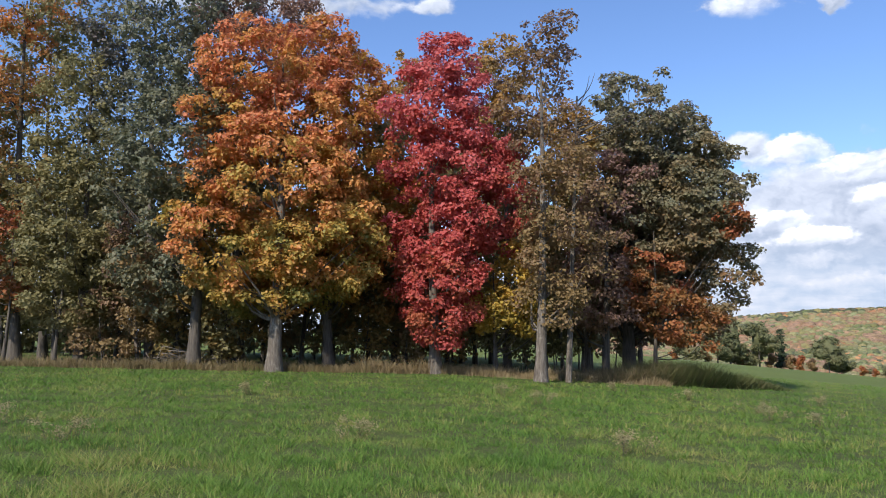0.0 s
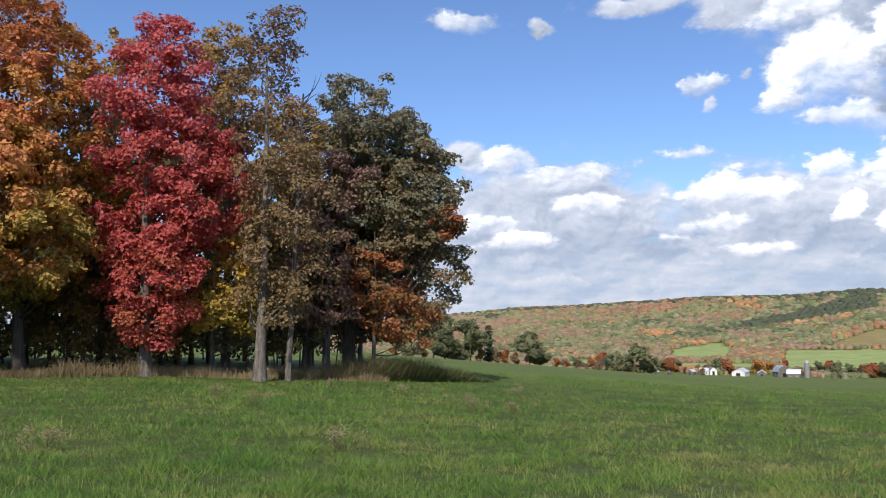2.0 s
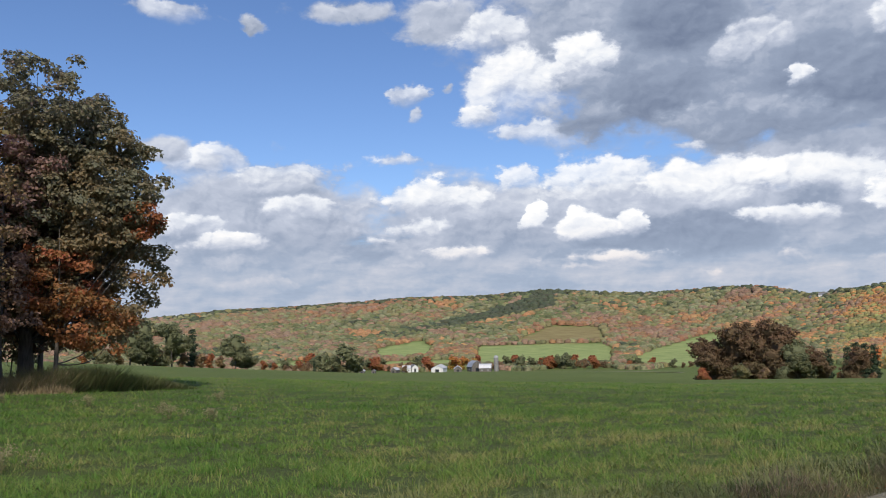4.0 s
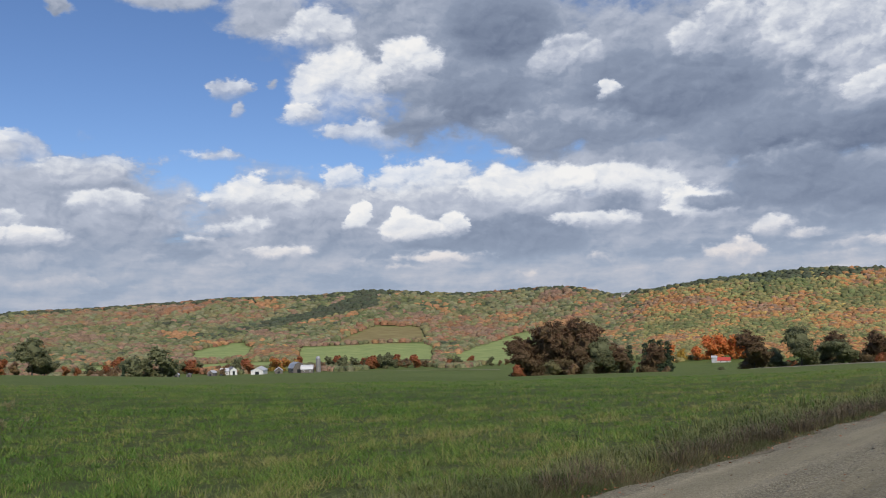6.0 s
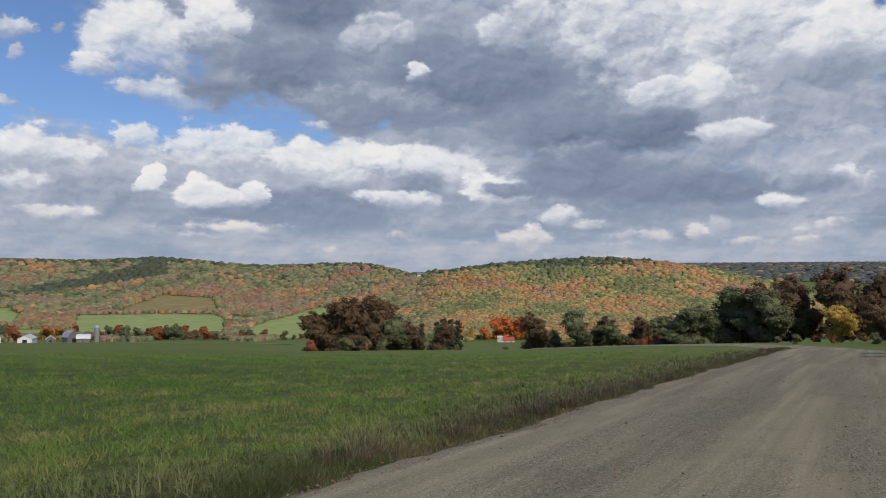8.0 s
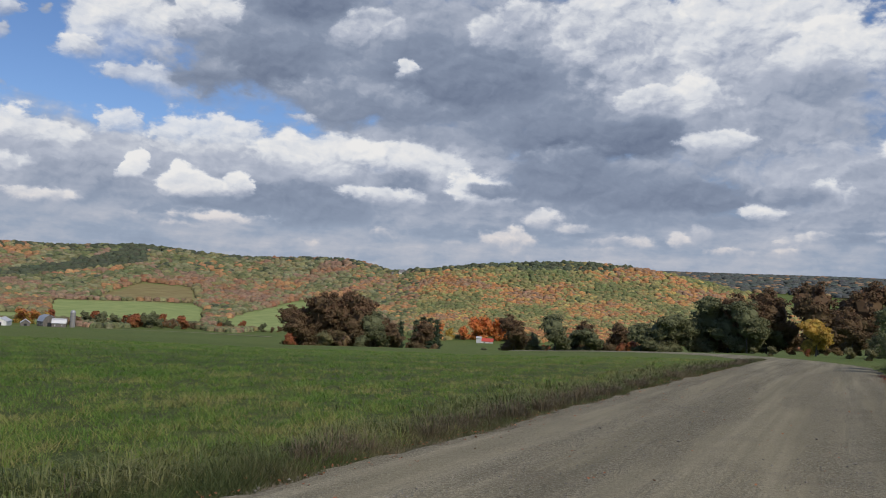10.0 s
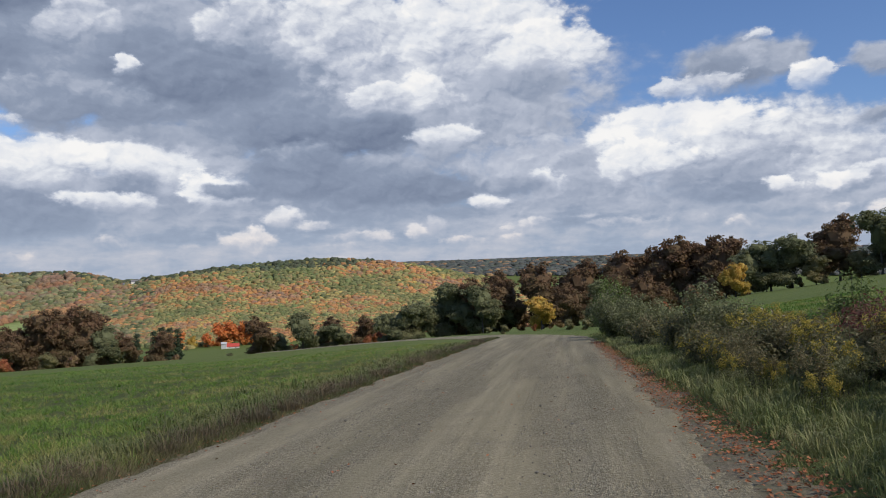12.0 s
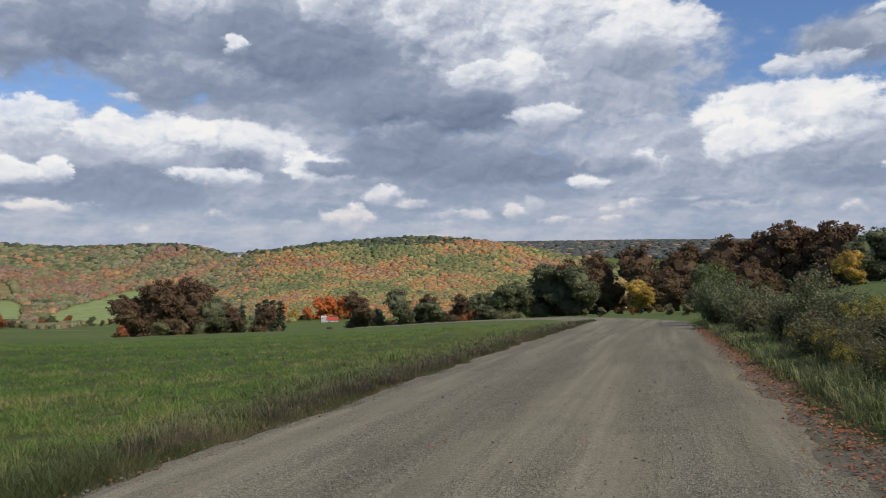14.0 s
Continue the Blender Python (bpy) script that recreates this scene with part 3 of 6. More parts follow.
LEAF = {
    "orange": leaf_material("orange_leaves", [(0.1, (0.23, 0.22, 0.06)), (0.32, (0.48, 0.34, 0.085)), (0.52, (0.62, 0.31, 0.10)), (0.8, (0.63, 0.25, 0.135))]),
    "amber": leaf_material("amber_leaves", [(0.1, (0.21, 0.20, 0.045)), (0.35, (0.47, 0.30, 0.06)), (0.6, (0.55, 0.24, 0.08)), (0.9, (0.52, 0.19, 0.11))]),
    "red": leaf_material("crimson_leaves", [(0.1, (0.42, 0.14, 0.07)), (0.35, (0.48, 0.105, 0.085)), (0.65, (0.54, 0.125, 0.125)), (0.9, (0.57, 0.165, 0.17))]),
    "gold": leaf_material("gold_leaves", [(0.1, (0.14, 0.13, 0.045)), (0.4, (0.30, 0.21, 0.07)), (0.8, (0.42, 0.25, 0.085))]),
    "yellow": leaf_material("yellow_leaves", [(0.1, (0.28, 0.24, 0.05)), (0.5, (0.54, 0.38, 0.08)), (0.95, (0.56, 0.33, 0.09))]),
    "brown": leaf_material("brown_leaves", [(0.1, (0.24, 0.17, 0.075)), (0.4, (0.28, 0.20, 0.095)), (0.7, (0.25, 0.155, 0.095)), (0.95, (0.16, 0.12, 0.11))]),
    "darkgreen": leaf_material("oak_green_leaves", [(0.05, (0.32, 0.175, 0.085)), (0.28, (0.275, 0.20, 0.105)), (0.45, (0.24, 0.20, 0.115)), (0.75, (0.200, 0.205, 0.130)), (0.95, (0.255, 0.195, 0.165))]),
    "purple": leaf_material("purple_leaves", [(0.1, (0.31, 0.195, 0.115)), (0.45, (0.27, 0.170, 0.130)), (0.85, (0.29, 0.180, 0.165))]),
    "maroon": leaf_material("maroon_leaves", [(0.1, (0.150, 0.128, 0.066)), (0.45, (0.165, 0.118, 0.068)), (0.85, (0.190, 0.118, 0.074))], 0.06, 0.4),
    "dusk": leaf_material("dusky_leaves", [(0.1, (0.195, 0.178, 0.094)), (0.5, (0.170, 0.186, 0.098)), (0.9, (0.202, 0.214, 0.120))], 0.06, 0.4),
    "rust": leaf_material("russet_leaves", [(0.1, (0.22, 0.14, 0.05)), (0.45, (0.36, 0.15, 0.055)), (0.85, (0.40, 0.13, 0.075))]),
    "greygreen": leaf_material("grey_green_leaves", [(0.1, (0.19, 0.17, 0.09)), (0.45, (0.16, 0.175, 0.11)), (0.85, (0.20, 0.215, 0.165))], 0.5),
    "slate": leaf_material("slate_leaves", [(0.1, (0.16, 0.16, 0.10)), (0.5, (0.15, 0.155, 0.125)), (0.9, (0.20, 0.17, 0.18))], 0.5),
    "olive": leaf_material("olive_leaves", [(0.1, (0.19, 0.165, 0.07)), (0.5, (0.25, 0.225, 0.10)), (0.9, (0.24, 0.24, 0.13))]),
    "orangeolive": leaf_material("orange_olive_leaves", [(0.1, (0.15, 0.14, 0.055)), (0.45, (0.24, 0.19, 0.08)), (0.62, (0.44, 0.22, 0.075)), (0.9, (0.55, 0.23, 0.08))]),
    "blaze": leaf_material("blazing_leaves", [(0.1, (0.50, 0.22, 0.06)), (0.5, (0.64, 0.24, 0.07)), (0.9, (0.66, 0.20, 0.08))]),
    "pine": leaf_material("conifer_needles", [(0.1, (0.03, 0.045, 0.025)), (0.5, (0.04, 0.06, 0.032)), (0.9, (0.06, 0.08, 0.045))], 0.15, 0.1),
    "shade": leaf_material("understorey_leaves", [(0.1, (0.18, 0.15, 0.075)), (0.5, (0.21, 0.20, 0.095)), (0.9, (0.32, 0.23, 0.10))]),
}

bark, nt, bsdf = material("bark")
p = coords(nt)
grain = fbm(nt, vop(nt, "MULTIPLY", p, (14, 14, 2.2)), 1.0, 5.0, 0.65)
lichen = fbm(nt, p, 3.0, 4.0, 0.6)
col = ramp(nt, grain, [(0.3, (0.055, 0.045, 0.036)), (0.55, (0.135, 0.118, 0.10)), (0.75, (0.24, 0.22, 0.19))])
col = blend(nt, span(nt, lichen, 0.55, 0.72, (0, 0.6)), col, (0.34, 0.33, 0.29))
link(nt, col, bsdf.inputs["Base Color"])
bsdf.inputs["Roughness"].default_value = 0.95
bumped(nt, bsdf, grain, 0.9, 0.03)
dark_bark, nt, bsdf = material("dark_bark")
p = coords(nt)
grain = fbm(nt, vop(nt, "MULTIPLY", p, (14, 14, 2.2)), 1.0, 5.0, 0.65)
link(nt, ramp(nt, grain, [(0.3, (0.045, 0.039, 0.033)), (0.7, (0.13, 0.115, 0.098))]), bsdf.inputs["Base Color"])
bsdf.inputs["Roughness"].default_value = 0.95
bumped(nt, bsdf, grain, 0.9, 0.03)


def tube(path, radii, sides=8):
    """A tapering round limb along a path: corners and triangles."""
    path = np.asarray(path, float)
    step = np.gradient(path, axis=0)
    step /= np.linalg.norm(step, axis=1, keepdims=True) + 1e-9
    side = np.cross(step, (0.31, 0.95, 0.05))
    side /= np.linalg.norm(side, axis=1, keepdims=True) + 1e-9
    up = np.cross(side, step)
    a = np.arange(sides) * 2 * np.pi / sides
    ring = path[:, None] + np.asarray(radii)[:, None, None] * (np.cos(a)[None, :, None] * side[:, None] + np.sin(a)[None, :, None] * up[:, None])
    n, idx = len(path), np.arange(len(path) * sides).reshape(len(path), sides)
    q = np.stack([idx[:-1], np.roll(idx, -1, 1)[:-1], np.roll(idx, -1, 1)[1:], idx[1:]], -1).reshape(-1, 4)
    return ring.reshape(-1, 3), np.r_[q[:, [0, 1, 2]], q[:, [0, 2, 3]]]


def joined(pieces):
    co, faces, n = [], [], 0
    for c, f in pieces:
        co.append(c)
        faces.append(np.asarray(f) + n)
        n += len(c)
    return np.concatenate(co), np.concatenate(faces)


def leaves(at, facing, size, rng, wide=0.8):
    """Folded leaf blades at places, facing along the given ways."""
    n = len(at)
    facing = facing / (np.linalg.norm(facing, axis=1, keepdims=True) + 1e-9)
    t = rng.standard_normal((n, 3))
    t -= (t * facing).sum(1, keepdims=True) * facing
    t /= np.linalg.norm(t, axis=1, keepdims=True) + 1e-9
    s = np.cross(facing, t)
    k = size * rng.uniform(0.7, 1.3, n)
    k = k[:, None]
    mid = at + t * k * 0.45
    co = np.stack([at, mid + s * k * wide * 0.5 + facing * k * 0.12, at + t * k, mid - s * k * wide * 0.5 + facing * k * 0.12], 1)
    i = np.arange(n)[:, None] * 4
    return co.reshape(-1, 3), np.r_[i + (0, 1, 2), i + (0, 2, 3)]


def crown_of(lobes, density, size, rng, clump=0.5, low=0.0, high=1.0, thick=1.5):
    """Boughs of leaves over rounded lobes (x, y, z, radius, half height): corners, triangles, tints."""
    at, way, tint = [], [], []
    for lx, ly, lz, rx, rz in lobes:
        n = max(5, int(4 * np.pi * rx * (rx + rz) / 2 * thick))
        d = rng.standard_normal((n, 3))
        d /= np.linalg.norm(d, axis=1, keepdims=True)
        depth = rng.uniform(0.35, 1.0, (n, 1)) ** 0.5 * rng.uniform(0.85, 1.12, (n, 1))
        heart = np.array((lx, ly, lz)) + d * depth * (rx, rx, rz)
        per = int(70 * density * (0.19 / size) ** 2 * (clump / 0.5) ** 2)
        for h, dd in zip(heart, d):
            c = clump * rng.uniform(0.6, 1.3)
            m = max(4, int(per * (c / clump) ** 2 * rng.uniform(0.6, 1.3)))
            e = rng.standard_normal((m, 3)) + dd * 0.7 + (0, 0, 0.35)
            e /= np.linalg.norm(e, axis=1, keepdims=True)
            at.append(h + e * (c, c, c * 0.6) * rng.uniform(0.45, 1.05, (m, 1)))
            way.append(e * 0.7 + (0, 0, 0.45) + rng.standard_normal((m, 3)) * 0.45)
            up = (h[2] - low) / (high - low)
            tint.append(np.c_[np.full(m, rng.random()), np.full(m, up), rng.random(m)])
    at, way, tint = np.concatenate(at), np.concatenate(way), np.concatenate(tint)
    co, faces = leaves(at, way, size, rng)
    return co, faces, np.repeat(tint, 4, 0)


def trunk_of(tall, radius, lobes, rng, lean=0.3, sides=9):
    """Trunk with a flared foot, and limbs into the lobes: the pieces, the trunk first."""
    n = 12
    z = np.linspace(-0.25, tall, n)
    f = np.clip(z / tall, 0, 1)
    bend = rng.uniform(-1, 1, 2) * lean
    path = np.c_[bend[0] * np.sin(f * 2.2), bend[1] * np.sin(f * 1.9 + 0.3) - bend[1] * 0.29, z]
    pieces = [tube(path, radius * (1 - 0.86 * f) * (1 + 0.55 * np.exp(-np.maximum(z, 0) / 0.35)), sides)]
    for lx, ly, lz, rx, rz in lobes:
        for _ in range(3):
            end = np.array((lx, ly, lz)) + rng.uniform(-0.7, 0.7, 3) * (rx, rx, rz)
            start_z = np.clip(end[2] - rng.uniform(0.8, 1.6) * (np.hypot(end[0], end[1]) * 0.7 + 0.5), tall * 0.16, tall * 0.92)
            s = np.array([np.interp(start_z, z, path[:, 0]), np.interp(start_z, z, path[:, 1]), start_z])
            u = np.linspace(0, 1, 6)[:, None]
            q = s + (end - s) * u + np.sin(u * np.pi) * rng.uniform(-0.25, 0.25, 3) + np.array((0, 0, -0.25)) * np.sin(u * np.pi)
            pieces.append(tube(q, radius * 0.33 * (1 - start_z / tall * 0.5) * (1 - 0.85 * u[:, 0]), 5))
    return pieces


def plant(name, label, palette, b, r, radius, density, size, lobes, barky=None, group="trees of the wood"):
    """A near tree: lobes as sideways offset, height over the eye's ground, radius, half height."""
    rng = np.random.default_rng(int(abs(b) * 100 + r * 7))
    if not barky:
        size, density = size * 0.84, density * 0.86
    x, y, z = spot_at(b, r)
    a = radians(b)
    tree = thing(name, (x, y, z), label, "tree", group, turn=-b)
    own = [(lx, rng.uniform(-0.5, 0.5) * rx, lz - z, rx * 1.06, rz * 1.06) for lx, lz, rx, rz in lobes]
    top = max(l[2] + l[4] for l in own)
    low = min(l[2] - l[4] for l in own)
    skin = barky or (bark if palette in ("orange", "red", "brown") else dark_bark)
    pieces = trunk_of(top * 0.86, radius, own, rng)
    if barky:
        pieces = [joined(pieces)]
    for i, (co, f) in enumerate(pieces):
        part("limb" if i else "trunk", mesh_of("limb" if i else "trunk", co, f, smooth=True), skin, tree)
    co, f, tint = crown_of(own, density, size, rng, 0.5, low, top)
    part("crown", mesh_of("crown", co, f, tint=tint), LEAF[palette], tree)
    return tree


# ---- the wood at the field's edge ----
plant("sugar_maple", "tall sugar maple turned orange and gold at the wood's edge", "orange", -11.63, 31.5, 0.27, 1.00, 0.19, [(-1.1, 11.6, 1.9, 1.9), (-1.7, 9.3, 1.7, 2.0), (0.0, 7.1, 3.4, 2.1), (-2.1, 4.7, 2.0, 1.8), (1.6, 4.9, 2.6, 2.0), (-0.2, 3.2, 2.5, 1.2), (0.7, 9.6, 2.1, 2.4)])
plant("sugar_maple", "orange sugar maple with yellow-green lower boughs", "amber", -7.93, 34.5, 0.22, 1.00, 0.19, [(0.9, 11.9, 1.6, 2.1), (-0.6, 13.0, 1.6, 1.6), (0.5, 9.3, 2.2, 2.4), (1.3, 6.5, 2.0, 2.0), (2.8, 7.1, 1.2, 1.2), (0.6, 3.9, 1.7, 1.3)])
plant("red_maple", "tall red maple in full crimson autumn leaf", "red", -0.56, 32.0, 0.22, 1.05, 0.18, [(0.7, 11.9, 1.4, 1.5), (-0.0, 10.2, 1.8, 2.0), (0.7, 8.1, 2.4, 1.8), (1.7, 6.2, 2.1, 1.6), (0.3, 5.1, 2.1, 1.5), (0.2, 3.3, 1.8, 1.3), (0.3, 1.8, 1.3, 0.9)])
plant("maple", "yellow-olive maple behind the crimson one", "gold", 4.44, 37.0, 0.18, 0.80, 0.19, [(-0.3, 13.2, 1.4, 1.6), (0.3, 10.8, 1.6, 2.3), (3.0, 9.5, 1.4, 2.1), (2.3, 7.5, 1.6, 2.1)])
plant("ash_tree", "tall thin-leaved ash with pale trunk and browning leaves", "brown", 6.71, 30.5, 0.21, 0.50, 0.17, [(0.5, 12.4, 1.0, 1.0), (-0.3, 10.5, 1.2, 1.7), (0.4, 8.4, 1.5, 1.9), (1.0, 6.2, 1.8, 1.7), (1.0, 4.1, 1.7, 1.5), (0.3, 2.4, 1.3, 1.0)])
plant("young_maple", "small yellow and orange maple under taller trees", "yellow", 3.65, 33.0, 0.10, 0.80, 0.18, [(0.9, 3.8, 1.0, 1.1), (0.2, 2.2, 1.3, 0.9), (1.4, 2.0, 1.0, 0.9)])
plant("oak_tree", "broad dark green oak with russet patches", "darkgreen", 12.67, 37.0, 0.30, 0.95, 0.20, [(0.5, 10.9, 1.8, 1.8), (2.0, 8.8, 2.2, 2.1), (3.2, 7.7, 1.7, 2.3), (2.9, 5.5, 2.2, 2.1), (1.6, 6.3, 2.7, 2.4), (4.2, 3.7, 1.3, 1.7), (0.7, 4.4, 2.4, 2.4), (2.3, 2.0, 2.1, 1.3), (1.2, 9.8, 2.3, 2.3), (2.3, 6.8, 2.4, 2.4)])
plant("maple", "purple-brown maple beside a dark oak", "purple", 11.13, 35.0, 0.17, 0.80, 0.19, [(-0.1, 5.4, 1.5, 2.0), (-0.5, 2.9, 1.5, 1.6), (0.5, 7.6, 1.3, 1.6)])
plant("maple", "dense purple-brown maple with boughs near the ground", "purple", 13.0, 38.5, 0.15, 0.85, 0.19, [(0.0, 2.4, 1.7, 1.3), (0.3, 4.6, 1.9, 1.9), (-0.4, 7.0, 1.7, 1.8), (1.5, 3.2, 1.4, 1.4)])
plant("young_maple", "russet young maple at the wood's corner", "rust", 14.38, 35.5, 0.10, 0.80, 0.18, [(1.2, 1.7, 1.4, 1.1), (0.0, 3.3, 1.3, 1.4), (3.2, 5.8, 0.8, 0.8)])
plant("oak_tree", "tall grey-green oak with dense dull leaves", "greygreen", -16.91, 33.5, 0.24, 0.80, 0.20, [(-1.2, 14.2, 1.6, 1.8), (-0.4, 11.7, 2.0, 2.2), (-0.7, 8.7, 2.1, 2.5), (-0.1, 5.9, 1.8, 2.2), (-1.2, 3.8, 1.5, 1.6), (-2.7, 7.4, 1.3, 2.1)])
plant("oak_tree", "slender dark oak rising above its neighbours", "slate", -19.62, 37.5, 0.20, 0.70, 0.20, [(-1.7, 14.6, 1.4, 2.1), (-0.8, 11.7, 1.7, 2.5), (3.2, 17.1, 1.4, 1.1)])
plant("maple", "dark purple maple top behind the orange crowns", "purple", -13.92, 41.0, 0.22, 0.80, 0.21, [(0.6, 17.3, 3.0, 1.5), (2.5, 15.7, 1.7, 1.9)])
plant("ash_tree", "olive-green ash with thinning leaves", "olive", -23.94, 38.0, 0.17, 0.50, 0.19, [(-0.6, 13.8, 1.6, 2.6), (-0.3, 10.1, 1.7, 2.9), (-1.2, 6.6, 1.7, 2.6), (0.7, 4.5, 1.6, 1.7)])
plant("maple", "orange-topped maple with olive lower leaves", "orangeolive", -27.52, 40.5, 0.24, 0.60, 0.20, [(0.1, 16.5, 1.9, 2.2), (-0.6, 13.0, 1.9, 2.2), (-2.6, 10.4, 2.2, 3.2), (-1.3, 7.2, 1.9, 1.9), (-0.8, 3.5, 1.2, 1.2)])
plant("maple", "golden-olive maple filling the gap between orange and crimson crowns", "gold", -3.37, 40.0, 0.17, 0.80, 0.20, [(0.1, 12.4, 1.6, 2.4), (-0.3, 8.2, 2.0, 2.8), (0.3, 4.6, 1.7, 2.1)])
plant("maple", "brownish maple behind the pale ash trunk", "brown", 9.97, 39.0, 0.16, 0.75, 0.20, [(0.1, 9.2, 1.7, 2.4), (0.4, 5.9, 2.2, 2.5), (-0.1, 2.9, 1.9, 1.7), (-4.0, 8.4, 1.7, 2.5)])
plant("oak_tree", "olive-brown oak deep in the wood", "olive", -25.98, 44.0, 0.20, 0.45, 0.22, [(0.1, 13.1, 2.7, 4.1), (-1.0, 7.3, 2.9, 3.3), (3.2, 10.0, 2.1, 3.8)])
plant("oak_tree", "shaded grey-green oak deep in the wood", "slate", -14.75, 43.0, 0.20, 0.50, 0.22, [(-0.4, 12.0, 2.3, 3.1), (0.1, 7.1, 2.6, 3.4), (-4.3, 6.4, 2.2, 3.1)])
plant("young_maple", "leafy olive sapling at the wood's front", "olive", -25.33, 37.0, 0.08, 0.70, 0.18, [(-0.2, 4.6, 1.5, 1.4), (0.3, 2.6, 1.4, 1.0), (-0.4, 6.6, 1.1, 1.4)])
plant("young_maple", "browning sapling at the wood's front", "brown", -20.33, 36.0, 0.08, 0.70, 0.18, [(-0.1, 3.4, 1.5, 1.3), (0.4, 1.7, 1.1, 0.7), (-0.3, 5.2, 1.1, 1.2)])
plant("young_maple", "dull green sapling at the wood's front", "greygreen", -18.07, 36.5, 0.08, 0.70, 0.18, [(-0.2, 2.6, 1.3, 1.1), (0.3, 4.4, 1.2, 1.3)])
plant("young_maple", "orange-tinged sapling at the wood's front", "rust", -28.15, 39.0, 0.08, 0.70, 0.18, [(-0.2, 3.3, 1.2, 1.1), (-0.9, 5.5, 1.2, 1.2)])
plant("young_maple", "dark sapling between the big maples", "olive", -4.96, 38.0, 0.08, 0.70, 0.19, [(0.0, 2.0, 1.3, 1.0), (0.5, 3.6, 1.2, 1.3)])
plant("young_maple", "drab brown-olive young maple in the wood", "olive", -21.73, 39.0, 0.11, 0.70, 0.19, [(-0.1, 3.8, 1.7, 1.6), (-0.9, 6.2, 1.4, 1.7)])

rng = np.random.default_rng(11)
for i in range(44):
    b = -30 + 44 * (i + rng.uniform(0.1, 0.9)) / 44
    r = rng.uniform(35.5, 54) + max(0, 6 - abs(b + 29)) * 0.5
    s = rng.uniform(0.85, 1.25)
    plant("understorey_tree", "thin dark-stemmed young tree inside the wood", "shade", b, r, rng.uniform(0.06, 0.16), 0.6, 0.33,
          [(rng.uniform(-0.9, 0.9), rng.uniform(2.0, 3.0) * s, rng.uniform(0.9, 1.5), rng.uniform(0.6, 1.0)),
           (rng.uniform(-0.8, 0.8), rng.uniform(4.2, 5.6) * s, rng.uniform(1.1, 1.8), rng.uniform(1.1, 1.7)),
           (rng.uniform(-0.8, 0.8), rng.uniform(7.0, 9.0) * s, rng.uniform(1.1, 1.7), rng.uniform(1.2, 2.0))], dark_bark, "young trees inside the wood")

for i in range(25):
    b = -30.5 + 43 * (i + rng.uniform(0.1, 0.9)) / 25
    s = rng.uniform(0.8, 1.3)
    plant("understorey_shrub", "dark leafy bush in the depth of the wood", "shade", b, rng.uniform(45, 56), 0.04, 0.55, 0.30,
          [(0.0, 0.9 * s, 1.3, 0.8), (rng.uniform(-0.7, 0.7), 2.3 * s, 1.2, 1.1), (rng.uniform(-0.6, 0.6), 3.8 * s, 1.0, 0.9)], dark_bark, "bushes inside the wood")

# leafy brush along the wood's front
for i in range(15):
    b = -24 + 36 * (i + rng.uniform(0.1, 0.9)) / 15
    s = rng.uniform(0.7, 1.25)
    plant("understorey_shrub", "thin olive-brown brush at the wood's front", str(rng.choice(["olive", "brown", "gold"])), b, rng.uniform(34.5, 39) + max(0, b - 4) * 0.25, 0.03, 0.40, 0.17,
          [(0.0, 0.8 * s, 1.0, 0.6), (rng.uniform(-0.8, 0.8), 1.9 * s, 0.9, 0.8), (rng.uniform(-0.5, 0.5), 3.1 * s, 0.8, 0.8)], dark_bark, "bushes inside the wood")

# bare dead boughs at the ash's shoulder
x, y, z = spot_at(8.6, 31.5)
rngd = np.random.default_rng(4)
snag = thing("dead_tree", (x, y, z), "bare grey dead tree with forked twigs", "tree", turn=-8.6)
pieces = [tube(np.c_[np.linspace(0, 0.5, 8), np.zeros(8), np.linspace(-0.2, 11.0, 8)], np.linspace(0.13, 0.03, 8), 7)]
for k in range(14):
    s = np.array((0.35 + rngd.uniform(0, 0.15), 0, rngd.uniform(8.0, 11.0)))
    e = s + (rngd.uniform(0.4, 2.0), rngd.uniform(-0.4, 0.4), rngd.uniform(0.3, 1.5))
    u = np.linspace(0, 1, 5)[:, None]
    pieces.append(tube(s + (e - s) * u + np.sin(u * 3) * rngd.uniform(-0.12, 0.12, 3), np.linspace(0.03, 0.006, 5), 4))
part("trunk", mesh_of("trunk", *joined(pieces)), bark, snag)


